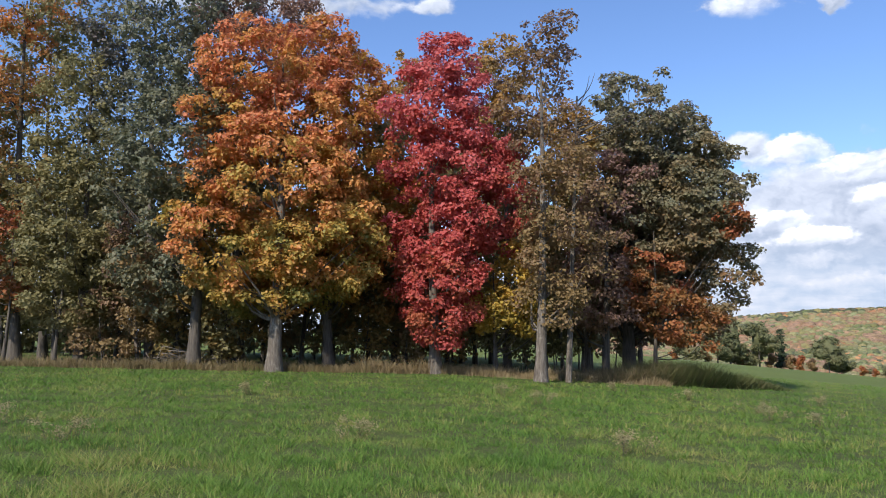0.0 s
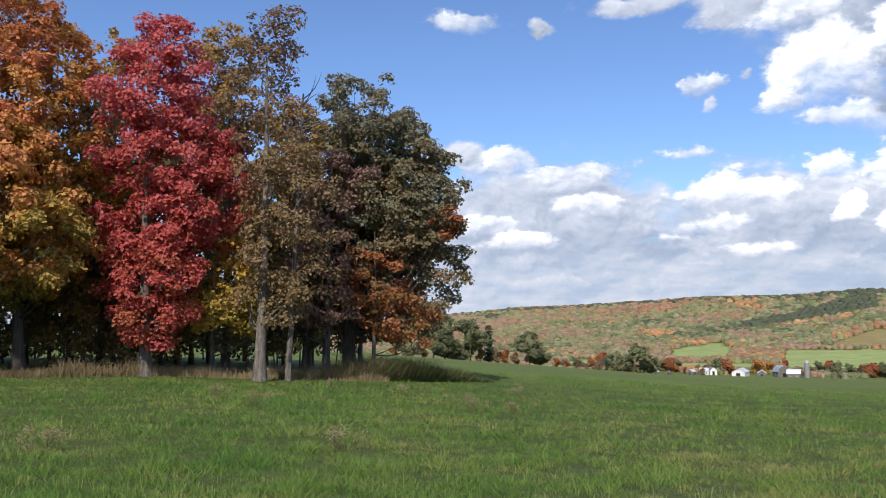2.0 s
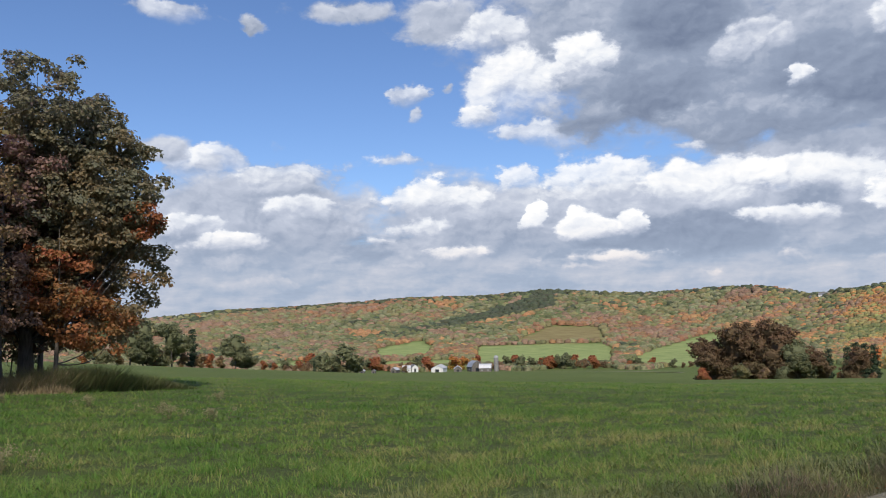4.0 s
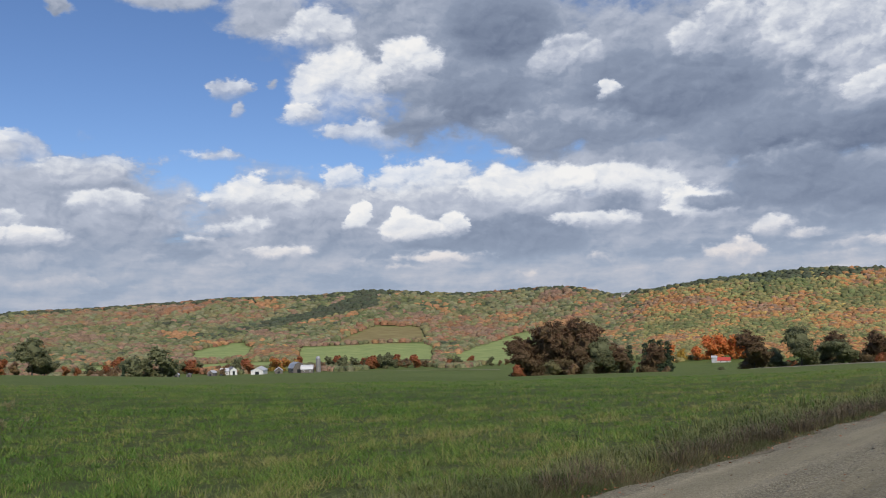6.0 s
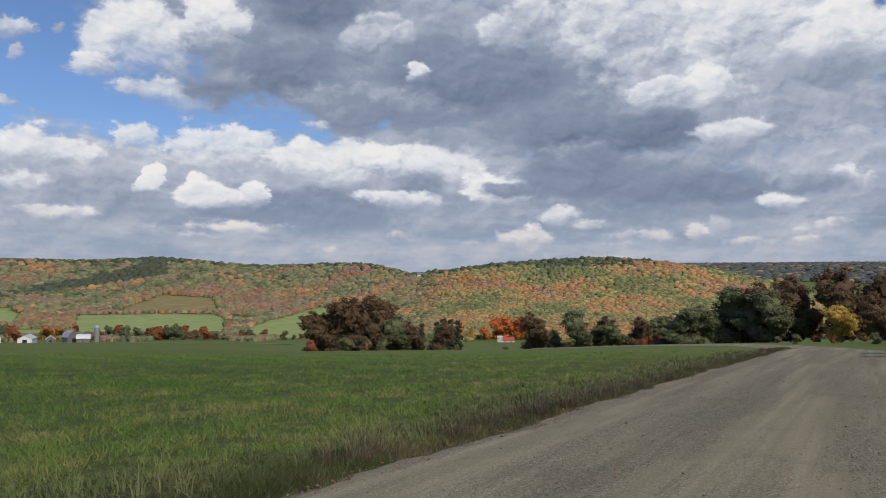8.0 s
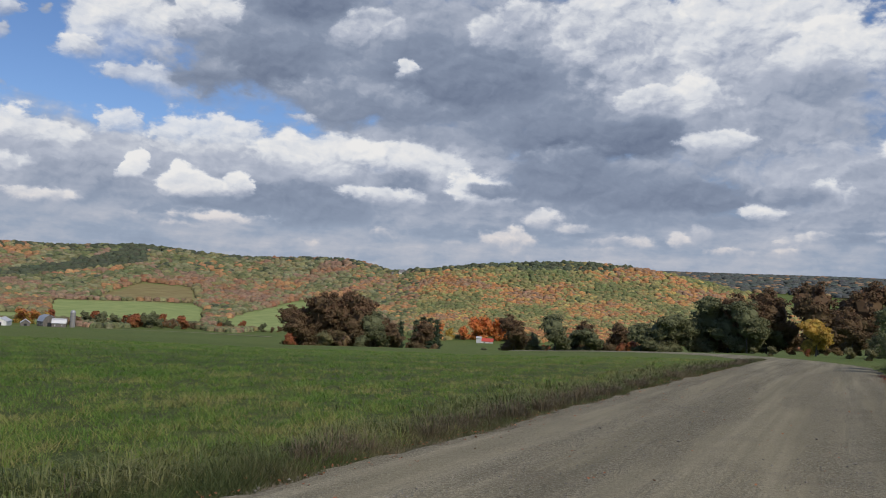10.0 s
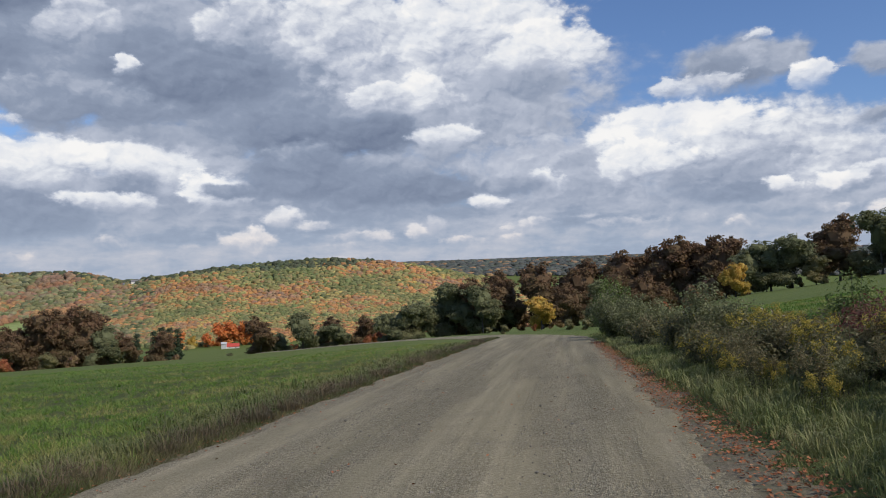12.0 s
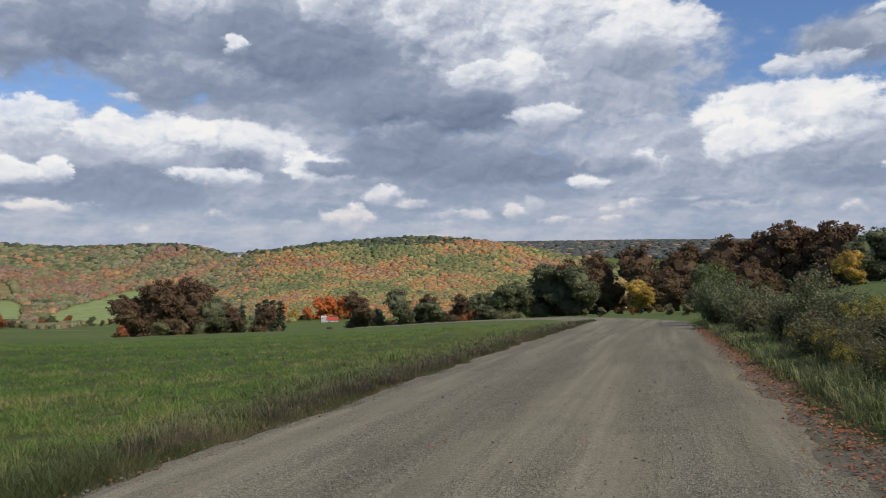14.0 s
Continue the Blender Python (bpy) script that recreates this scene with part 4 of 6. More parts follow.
# ---- trees round the field's far edge and in the valley ----
def stock_tree(name, label, palette, tall, wide, seed, conifer=False, size=0.44, density=0.85, thick=0.36):
    """A tree to copy, some way off: the trunk, and a crown of leaf sprays."""
    rng = np.random.default_rng(seed)
    tree = thing(name, (0, 0, -200), label, "tree", "trees of the valley")
    if conifer:
        lobes = []
        for k in range(8):
            f = k / 7
            lobes.append((0, 0, tall * (0.14 + 0.80 * f), wide * 0.5 * (1.02 - f) + 0.12, tall * 0.085))
    else:
        lobes = [(0, 0, tall * 0.60, wide * 0.30, tall * 0.34)]
        for k in range(11):
            a, f = k * 2.4 + rng.uniform(0, 1), 0.14 + 0.70 * ((k * 0.618) % 1) + rng.uniform(-0.04, 0.04)
            q = wide * 0.5 * math.sqrt(max(0.05, 1 - (2 * f - 0.95) ** 2)) * 0.62
            lobes.append((q * math.cos(a), q * math.sin(a), tall * f, wide * rng.uniform(0.18, 0.27), tall * rng.uniform(0.10, 0.16)))
    co, f = joined(trunk_of(tall * 0.85, tall * 0.018, lobes[1:3] if size < 0.8 else [], rng, 0.2, 6))
    part("trunk", mesh_of("trunk", co, f, smooth=True), dark_bark, tree)
    co, f, tint = crown_of(lobes, density, size, rng, 0.95, 0, tall, thick)
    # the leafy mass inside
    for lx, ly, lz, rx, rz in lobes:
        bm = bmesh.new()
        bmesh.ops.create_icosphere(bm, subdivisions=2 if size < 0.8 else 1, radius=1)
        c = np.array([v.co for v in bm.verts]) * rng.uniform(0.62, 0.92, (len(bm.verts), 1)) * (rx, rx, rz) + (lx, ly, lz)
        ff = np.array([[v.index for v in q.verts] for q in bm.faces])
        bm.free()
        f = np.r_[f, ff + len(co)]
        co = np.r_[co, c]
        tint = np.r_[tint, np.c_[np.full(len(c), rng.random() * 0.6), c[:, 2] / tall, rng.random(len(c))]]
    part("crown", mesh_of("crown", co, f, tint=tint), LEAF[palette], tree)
    return tree


STOCK = {}
for key, args in {
    "purple": ("broadleaf_tree", "full round purple-brown broadleaf tree beyond the hay field", "maroon", 12, 9.5, 1),
    "purple2": ("broadleaf_tree", "tall dark maroon broadleaf tree in a field clump", "maroon", 12, 8.0, 2),
    "rust": ("broadleaf_tree", "rust-red autumn tree at the field's far edge", "rust", 12, 8.5, 3),
    "brown": ("broadleaf_tree", "thinning brown tree in a hedgerow", "brown", 12, 8.0, 4),
    "green": ("broadleaf_tree", "dark green broadleaf tree at the field's far edge", "dusk", 12, 10.0, 5),
    "slate": ("broadleaf_tree", "dull grey-green broadleaf tree", "dusk", 12, 8.5, 6),
    "olive": ("broadleaf_tree", "olive-green tree starting to turn", "olive", 12, 9.0, 7),
    "yellow": ("broadleaf_tree", "bright yellow maple beside the gravel road", "yellow", 12, 8.5, 8),
    "orange": ("broadleaf_tree", "glowing orange maple near a farm", "amber", 12, 9.5, 9),
}.items():
    STOCK[key] = stock_tree(*args)
for key in ("brown", "rust", "slate", "orange", "purple", "yellow", "amber"):
    STOCK["far_" + key] = stock_tree("broadleaf_tree", {"brown": "bare-looking brown tree in the valley hedgerow", "rust": "rusty red tree beside the valley farm", "slate": "dark tree in the valley hedgerow",
                                     "orange": "blazing orange maple in the valley", "purple": "purple-brown tree in the valley hedgerow", "yellow": "golden yellow maple in the valley", "amber": "amber maple beside the valley farm"}[key],
                                     {"slate": "dusk", "orange": "blaze", "purple": "maroon"}.get(key, key), 12, 9.5, 40 + len(key), False, 1.35, 0.8, 0.24)
STOCK["pine"] = stock_tree("conifer", "dark pointed spruce standing among bare trees", "pine", 12, 3.6, 10, True)


used = set()


def stand(key, b, r, tall, turn=0.0):
    if r > 600 and "far_" + key in STOCK:
        key = "far_" + key
    x, y, z = spot_at(b, r)
    k = tall / 12
    m = pose(x, y, z - 0.1, 0, 0, turn) @ Matrix.Diagonal((k, k, k, 1))
    if key in used:
        return copy_thing(STOCK[key], m)
    used.add(key)
    STOCK[key].matrix_basis = m
    return STOCK[key]


# the clump out in the field, and the mixed trees beside it
for key, b, r, tall in [("purple", 57.6, 245, 14.0), ("purple2", 58.4, 250, 14.6), ("purple", 60.0, 252, 15.8), ("purple2", 61.4, 251, 15.6), ("slate", 62.6, 250, 13.6), ("brown", 61.0, 236, 5.5), ("slate", 62.2, 237, 5.0), ("brown", 63.6, 238, 5.2), ("purple2", 59.3, 247, 15.2), ("purple", 60.8, 249, 16.2), ("purple2", 62.0, 246, 14.6), ("slate", 63.1, 244, 12.0),
                        ("purple", 64.2, 246, 9.4), ("olive", 59.6, 235, 6.6), ("rust", 57.3, 236, 5.6), ("brown", 58.3, 234, 4.6), ("pine", 64.9, 262, 10.5),
                        ("rust", 65.5, 258, 8.8), ("purple", 66.4, 256, 9.4), ("brown", 67.3, 256, 9.0), ("pine", 66.0, 282, 13.5), ("pine", 66.5, 284, 15), ("pine", 67.0, 283, 14.5),
                        ("pine", 67.5, 282, 14), ("slate", 70.9, 330, 4.0), ("brown", 55.9, 236, 4.0)]:
    stand(key, b, r, tall, b * 57 % 360)
# trees where the field drops away behind the wood
for key, b, r, tall in [("green", 25.3, 226, 10.0), ("green", 26.0, 228, 8.8), ("brown", 24.3, 234, 8.6), ("rust", 23.6, 238, 9.4), ("brown", 23.0, 238, 9.8), ("pine", 22.5, 240, 12.0), ("brown", 21.9, 236, 9.6),
                        ("slate", 21.2, 232, 11.0), ("brown", 20.5, 236, 11.2), ("rust", 20.0, 240, 10.4), ("slate", 19.4, 230, 11.6), ("green", 18.6, 226, 12.0), ("brown", 17.8, 225, 11.6), ("slate", 16.9, 224, 12.4), ("rust", 16.0, 226, 11.0),
                        ("rust", 27.2, 236, 6.4), ("rust", 27.9, 240, 5.6), ("brown", 28.6, 244, 4.8), ("brown", 29.3, 248, 5.2), ("brown", 30.2, 256, 4.6), ("pine", 30.6, 640, 12.0),
                        ("slate", 31.2, 650, 17.5), ("green", 32.1, 655, 20.0), ("slate", 33.0, 650, 17.0), ("green", 33.6, 660, 13.0), ("brown", 30.0, 640, 10.0)]:
    stand(key, b, r, tall, b * 57 % 360)
# the farm's own trees
for key, b, r, tall in [("rust", 38.5, 868, 17.0), ("amber", 41.0, 905, 15.0), ("amber", 40.3, 915, 13.0), ("brown", 37.2, 905, 12.0), ("yellow", 41.7, 912, 12.0), ("brown", 36.9, 838, 9.0), ("rust", 30.3, 1010, 14.0),
                        ("orange", 69.4, 882, 15.0), ("orange", 70.3, 890, 20.0), ("orange", 71.0, 893, 21.0), ("orange", 71.8, 890, 20.0), ("orange", 72.5, 885, 16.0), ("yellow", 68.4, 880, 13.0),
                        ("olive", 68.0, 850, 9.0), ("orange", 67.6, 900, 13.0), ("olive", 73.0, 860, 10.0), ("pine", 73.7, 800, 15.0), ("pine", 74.3, 800, 14.0)]:
    stand(key, b, r, tall, b * 57 % 360)
rng = np.random.default_rng(21)
for b in np.arange(27.5, 57.5, 0.28):
    if 35.6 < b < 43.2 and rng.random() < 0.45:
        continue
    stand(rng.choice(["brown", "brown", "slate", "slate", "rust", "purple", "purple", "brown"]), b + rng.uniform(-0.2, 0.2), rng.uniform(885, 945), rng.uniform(7, 12) * (0.7 if 51.5 < b < 57 else 1.0), rng.uniform(0, 360))
# the wood's long edge towards the road's bend
for b in np.arange(72.6, 83.0, 0.55):
    stand(rng.choice(["rust", "slate", "purple", "green", "brown", "rust"]), b + rng.uniform(-0.3, 0.3), rng.uniform(270, 300), rng.uniform(9.5, 13.0), rng.uniform(0, 360))
for b, tall in [(81.6, 11), (82.8, 13.5), (83.9, 14.5), (85.0, 14.0), (86.0, 15.0), (87.2, 14.0), (88.4, 13.0), (89.6, 14.0)]:
    stand(rng.choice(["green", "slate", "green"]), b, rng.uniform(222, 236), tall, rng.uniform(0, 360))
for b, tall in [(86.9, 13.5), (88.2, 14.0), (90.0, 15.5), (91.2, 15.0), (92.6, 16.0), (94.0, 16.0), (95.4, 16.5), (96.9, 16.0), (98.3, 16.5), (99.6, 17.0), (100.9, 17.2), (102.2, 17.0), (103.6, 15.5)]:
    stand(rng.choice(["purple", "purple2", "rust", "brown", "purple"]), b, rng.uniform(226, 246), tall, rng.uniform(0, 360))
for key, b, r, tall in [("purple", 94.6, 205, 9.5), ("olive", 95.8, 190, 7.0), ("purple2", 97.4, 208, 10.5), ("purple", 99.6, 206, 9.5), ("rust", 101.0, 196, 6.0), ("brown", 102.6, 205, 12.5),
                        ("purple2", 104.9, 225, 14.0), ("yellow", 105.5, 190, 8.6), ("green", 106.4, 205, 13.5), ("green", 107.7, 208, 15.5), ("green", 109.0, 206, 16.0), ("olive", 110.4, 203, 13.5), ("purple", 111.8, 212, 13.6),
                        ("olive", 113.0, 205, 12.6), ("slate", 114.2, 204, 13.4), ("olive", 115.6, 202, 14.5), ("green", 117.0, 204, 15.0), ("brown", 103.8, 210, 14.2)]:
    stand(key, b, r, tall, b * 57 % 360)
stand("yellow", 92.5, 112, 7.4, 40)
for b in np.arange(93.5, 117.5, 1.25):
    stand(rng.choice(["brown", "slate", "purple", "olive", "rust"]), b + rng.uniform(-0.4, 0.4), rng.uniform(212, 226), rng.uniform(4.5, 7.5), rng.uniform(0, 360))
for key, b, r, tall in [("rust", 92.0, 108, 2.2), ("olive", 89.9, 95, 2.3), ("olive", 88.8, 120, 2.0), ("olive", 94.4, 95, 2.6), ("olive", 95.6, 84, 2.4), ("slate", 96.6, 100, 5.2), ("rust", 96.9, 118, 5.5)]:
    stand(key, b, r, tall, b * 57 % 360)

# ---- wooded hills ----
ROUND = np.arange(6) * math.pi / 3
DOME = np.array([(0, 0, 1.0)] + [(q * math.cos(a + k), q * math.sin(a + k), h) for q, h, k in ((0.55, 0.83, 0.0), (0.93, 0.42, 0.5), (0.95, -0.15, 0.0)) for a in ROUND])
DOME_FACES = [(0, 1 + i, 1 + (i + 1) % 6) for i in range(6)]
for ring in (1, 7):
    for i in range(6):
        j = (i + 1) % 6
        DOME_FACES += [(ring + i, ring + 6 + i, ring + j), (ring + j, ring + 6 + i, ring + 6 + j)]
DOME_FACES = np.array(DOME_FACES)

# the last one is grey-green with the farthest ridge's haze put into it
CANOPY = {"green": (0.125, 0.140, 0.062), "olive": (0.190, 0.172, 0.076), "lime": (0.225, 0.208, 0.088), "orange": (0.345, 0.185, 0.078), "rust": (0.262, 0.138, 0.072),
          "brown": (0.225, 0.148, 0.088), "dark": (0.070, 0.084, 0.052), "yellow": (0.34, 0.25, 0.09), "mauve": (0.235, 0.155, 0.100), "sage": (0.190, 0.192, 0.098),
          "distant_haze": (0.075, 0.084, 0.078)}
NAMES = list(CANOPY)
COLOURS = np.array([CANOPY[k] for k in NAMES])


def waves(b, r, seed):
    """Broad patches over the hills, about -1 to 1."""
    g = np.random.default_rng(seed)
    v = np.zeros_like(b)
    for k in range(7):
        w = g.uniform(0.25, 1.1, 2) * (1.35 ** k) * 0.5
        v += np.sin(b * w[0] * g.choice((-1, 1)) + np.log(r) * 30 * w[1] + g.uniform(0, 6.3)) / (1.15 ** k)
    return v / 2.4


def woods(b0, b1, near, far, spacing, seed, mix, dull=0.0):
    """Crowns from bearing b0 to b1, between two distances (functions of the bearing)."""
    g = np.random.default_rng(seed)
    out_b, out_r = [], []
    r = 640.0
    while r < 4600:
        step = spacing * r
        b = np.arange(b0, b1, math.degrees(step / r))
        b = b + g.uniform(-0.5, 0.5, len(b)) * math.degrees(step / r)
        rr = r + g.uniform(-0.5, 0.5, len(b)) * step * 1.5
        ok = (rr > near(b)) & (rr < far(b))
        out_b.append(b[ok])
        out_r.append(rr[ok])
        r += step * 1.5
    b, r = np.concatenate(out_b), np.concatenate(out_r)
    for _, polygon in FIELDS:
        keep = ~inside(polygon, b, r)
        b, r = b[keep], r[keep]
    n = len(b)
    x, y = r * np.sin(np.radians(b)), r * np.cos(np.radians(b))
    z = height(x, y)
    wide = spacing * r * g.uniform(0.58, 1.05, n)
    tall = np.clip(wide * g.uniform(0.62, 1.0, n), 4.0, 11.0)
    co = DOME[None] * np.stack([wide, wide, tall], 1)[:, None] * g.uniform(0.80, 1.18, (n, len(DOME), 1)) + np.stack([x, y, z + tall * 0.25], 1)[:, None]
    faces = DOME_FACES[None] + np.arange(n)[:, None, None] * len(DOME)
    pick = mix(b, r, g)
    colour = COLOURS[pick] * g.uniform(0.80, 1.20, (n, 1)) * g.uniform(0.93, 1.07, (n, 3))
    colour = np.clip(colour, 0.01, 1) * 1.20
    # greyer, darker crowns; the greying stands in for haze over the farther hill
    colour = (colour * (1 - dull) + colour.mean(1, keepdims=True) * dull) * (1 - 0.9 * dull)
    return co.reshape(-1, 3), faces.reshape(-1, 3), np.repeat(colour, len(DOME), 0)


def mix_left(b, r, g):
    v = 1.15 * waves(b, r, 3) + g.normal(0, 0.42, len(b))
    w = 1.1 * waves(b, r, 4) + g.normal(0, 0.3, len(b))
    k = np.select([v < -1.35, v < -0.5, v < 0.0, v < 0.5, v < 0.9], [NAMES.index("dark"), NAMES.index("green"), NAMES.index("sage"), NAMES.index("olive"), NAMES.index("brown")], NAMES.index("rust"))
    k = np.where((w > 1.0), NAMES.index("orange"), k)
    k = np.where((w < -0.9), NAMES.index("mauve"), k)
    # a plantation of spruce in a slanting strip below the ridge
    mid = 2020 + (b - 41) * 62
    k = np.where((b > 39.5) & (b < 47.6) & (np.abs(r - mid) < 70 + 14 * (b - 39.5)), NAMES.index("dark"), k)
    # bright crowns swapped for brown at the far left, in place of haze
    k = np.where((b < 33) & ((k == NAMES.index("orange")) | (k == NAMES.index("rust"))) & (g.random(len(b)) < 0.75), NAMES.index("brown"), k)
    # the ridge's band of cloud shadow, given as darker crowns
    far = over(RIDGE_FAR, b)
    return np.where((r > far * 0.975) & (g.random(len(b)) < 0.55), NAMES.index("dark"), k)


def mix_right(b, r, g):
    v = waves(b, r, 7) + g.normal(0, 0.45, len(b)) - 0.1
    w = waves(b, r, 8) + g.normal(0, 0.45, len(b))
    k = np.select([v < -0.7, v < -0.12, v < 0.24, v < 0.68, v < 0.98], [NAMES.index("green"), NAMES.index("olive"), NAMES.index("lime"), NAMES.index("orange"), NAMES.index("rust")], NAMES.index("mauve"))
    k = np.where(w > 1.3, NAMES.index("yellow"), k)
    low = r < 1020 + 20 * np.sin(b * 2)
    k = np.where(low & (b > 74) & (g.random(len(b)) < 0.7), g.choice([NAMES.index("orange"), NAMES.index("rust")], len(b)), k)
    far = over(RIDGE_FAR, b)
    # cloud shadow along the hilltop, put into the crown colour
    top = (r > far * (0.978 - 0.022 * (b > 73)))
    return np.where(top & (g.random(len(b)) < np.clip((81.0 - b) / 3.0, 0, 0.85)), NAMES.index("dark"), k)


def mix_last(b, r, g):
    return np.where(g.random(len(b)) < 0.12, NAMES.index("brown"), NAMES.index("distant_haze"))


canopy, nt, bsdf = material("wooded_canopy")
n = nt.nodes.new("ShaderNodeAttribute")
n.attribute_name = "tint"
p = coords(nt)
speck = fbm(nt, p, 0.55, 4.0, 0.7)
col = blend(nt, 1.0, n.outputs["Color"], ramp(nt, speck, [(0.3, (0.5, 0.5, 0.5)), (0.5, (0.95, 0.95, 0.95)), (0.72, (1.4, 1.35, 1.25))]), "MULTIPLY")
link(nt, col, bsdf.inputs["Base Color"])
bsdf.inputs["Roughness"].default_value = 0.9
bsdf.inputs["Specular IOR Level"].default_value = 0.1
bumped(nt, bsdf, speck, 0.5, 1.5)

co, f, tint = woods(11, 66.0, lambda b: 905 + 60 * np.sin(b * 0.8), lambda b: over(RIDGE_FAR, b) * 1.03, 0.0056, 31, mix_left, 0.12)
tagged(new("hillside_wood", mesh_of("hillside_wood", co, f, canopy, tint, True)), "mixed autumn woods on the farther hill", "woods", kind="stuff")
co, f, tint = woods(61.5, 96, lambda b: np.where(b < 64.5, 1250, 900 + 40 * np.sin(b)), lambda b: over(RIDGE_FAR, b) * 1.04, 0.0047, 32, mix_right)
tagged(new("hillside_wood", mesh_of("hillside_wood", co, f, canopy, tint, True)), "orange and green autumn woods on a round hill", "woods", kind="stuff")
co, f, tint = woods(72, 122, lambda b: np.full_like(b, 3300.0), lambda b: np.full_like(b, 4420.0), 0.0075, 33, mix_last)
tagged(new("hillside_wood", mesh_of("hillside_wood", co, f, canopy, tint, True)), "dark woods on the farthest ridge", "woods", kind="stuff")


# ---- farm buildings ----
def paint(name, colour, rough=0.7, streak=0.25, metal=0.0, scale=1.2):
    m, nt, bsdf = material(name)
    p = coords(nt)
    worn = fbm(nt, vop(nt, "MULTIPLY", p, (scale, scale, scale * 0.25)), 1.0, 4.0, 0.6)
    dark = tuple(c * (1 - streak) for c in colour)
    link(nt, ramp(nt, worn, [(0.3, dark), (0.7, colour)]), bsdf.inputs["Base Color"])
    bsdf.inputs["Roughness"].default_value, bsdf.inputs["Metallic"].default_value = rough, metal
    return m


WHITE_BOARDS = paint("white_boards", (0.74, 0.74, 0.72))
GREY_BOARDS = paint("weathered_boards", (0.17, 0.155, 0.14), 0.9, 0.4)
DARK_OPENING = paint("dark_glass", (0.03, 0.035, 0.04), 0.25, 0.1)
TIN = paint("tin_roof", (0.42, 0.43, 0.45), 0.45, 0.3, 0.3)
PALE_TIN = paint("pale_tin_roof", (0.58, 0.59, 0.61), 0.5, 0.2, 0.2)
SHINGLE = paint("grey_shingles", (0.20, 0.20, 0.21), 0.9, 0.3)
RED_ROOF = paint("red_roof", (0.50, 0.07, 0.05), 0.6, 0.25)
CONCRETE = paint("silo_concrete", (0.27, 0.265, 0.255), 0.85, 0.3)


def box_bm(x0, x1, y0, y1, z0, z1):
    bm = bmesh.new()
    bmesh.ops.create_cube(bm, size=1)
    for v in bm.verts:
        v.co = ((x0 + x1) / 2 + v.co.x * (x1 - x0), (y0 + y1) / 2 + v.co.y * (y1 - y0), (z0 + z1) / 2 + v.co.z * (z1 - z0))
    return bm


def prism_bm(outline, y0, y1):
    """An upright outline (x, z) carried from y0 to y1."""
    bm = bmesh.new()
    a = [bm.verts.new((x, y0, z)) for x, z in outline]
    b = [bm.verts.new((x, y1, z)) for x, z in outline]
    bm.faces.new(a)
    bm.faces.new(b[::-1])
    for i in range(len(a)):
        j = (i + 1) % len(a)
        bm.faces.new((a[j], a[i], b[i], b[j]))
    bmesh.ops.recalc_face_normals(bm, faces=bm.faces)
    return bm


def roof_bm(line, y0, y1, thick=0.25):
    """A roof sheet over a line (x, z) from eave to eave, with thickness."""
    return prism_bm(list(line) + [(x, z + thick) for x, z in reversed(line)], y0, y1)


def building(name, label, b, r, turn, w, l, eave, ridge, wall, roof, gambrel=False, windows=0, doors=1):
    """A farm building, w wide under its gable and l long."""
    x, y, z = spot_at(b, r)
    ob = thing(name, (x, y, z), label, "barn" if "barn" in name else "building", "farm buildings", turn=turn)
    h = w / 2
    line = [(-h, eave), (-h * 0.62, eave + (ridge - eave) * 0.68), (0, ridge), (h * 0.62, eave + (ridge - eave) * 0.68), (h, eave)] if gambrel else [(-h, eave), (0, ridge), (h, eave)]
    part("wall", prism_bm([(-h, -1.5)] + line + [(h, -1.5)], -l / 2, l / 2), wall, ob)
    k = 1 + 0.5 / h
    part("roof", roof_bm([(px * k, pz - (0.25 if abs(px) == h else 0)) for px, pz in line], -l / 2 - 0.4, l / 2 + 0.4), roof, ob)
    for i in range(windows):
        yy = -l / 2 + l * (i + 0.5) / windows
        for s in (-1, 1):
            win = part("window", box_bm(s * h - 0.06, s * h + 0.06, yy - 0.7, yy + 0.7, eave * 0.35, eave * 0.72), WHITE_BOARDS, ob)
            part("pane", box_bm(s * h - 0.09, s * h + 0.09, yy - 0.5, yy + 0.5, eave * 0.39, eave * 0.68), DARK_OPENING, win)
    for i in range(doors):
        for s in (-1, 1):
            part("door", box_bm(-w * 0.16, w * 0.16, s * l / 2 - 0.08, s * l / 2 + 0.08, 0, eave * 0.8), DARK_OPENING, ob)
    return ob


building("barn", "old grey barn with a gambrel tin roof", 41.8, 850, -20, 12, 14, 5.5, 11.5, GREY_BOARDS, TIN, True, 3)
building("barn", "lower white-roofed wing of the old barn", 42.55, 838, 40, 9, 12, 4.0, 8.0, GREY_BOARDS, PALE_TIN, True, 2)
building("farm_shed", "long white metal farm shed", 39.3, 836, -50, 12, 24, 4.5, 7.5, WHITE_BOARDS, PALE_TIN, False, 0)
building("farm_shed", "small white-roofed farm shed", 40.6, 850, -40, 8, 14, 3.5, 6.5, GREY_BOARDS, PALE_TIN)
building("farmhouse", "white clapboard farmhouse with a grey roof", 37.5, 850, -20, 7, 10, 5.5, 8.5, WHITE_BOARDS, SHINGLE, False, 3)
building("farmhouse", "white gabled wing of the farmhouse", 37.0, 845, 60, 6, 8, 4.5, 7.2, WHITE_BOARDS, PALE_TIN, False, 2)
building("farm_shed", "grey wooden shed with a pale roof", 36.2, 835, -60, 6, 9, 3.2, 5.5, GREY_BOARDS, PALE_TIN)
building("farm_shed", "small dark outbuilding beside the field", 33.9, 815, -40, 5, 8, 2.6, 4.4, GREY_BOARDS, PALE_TIN)
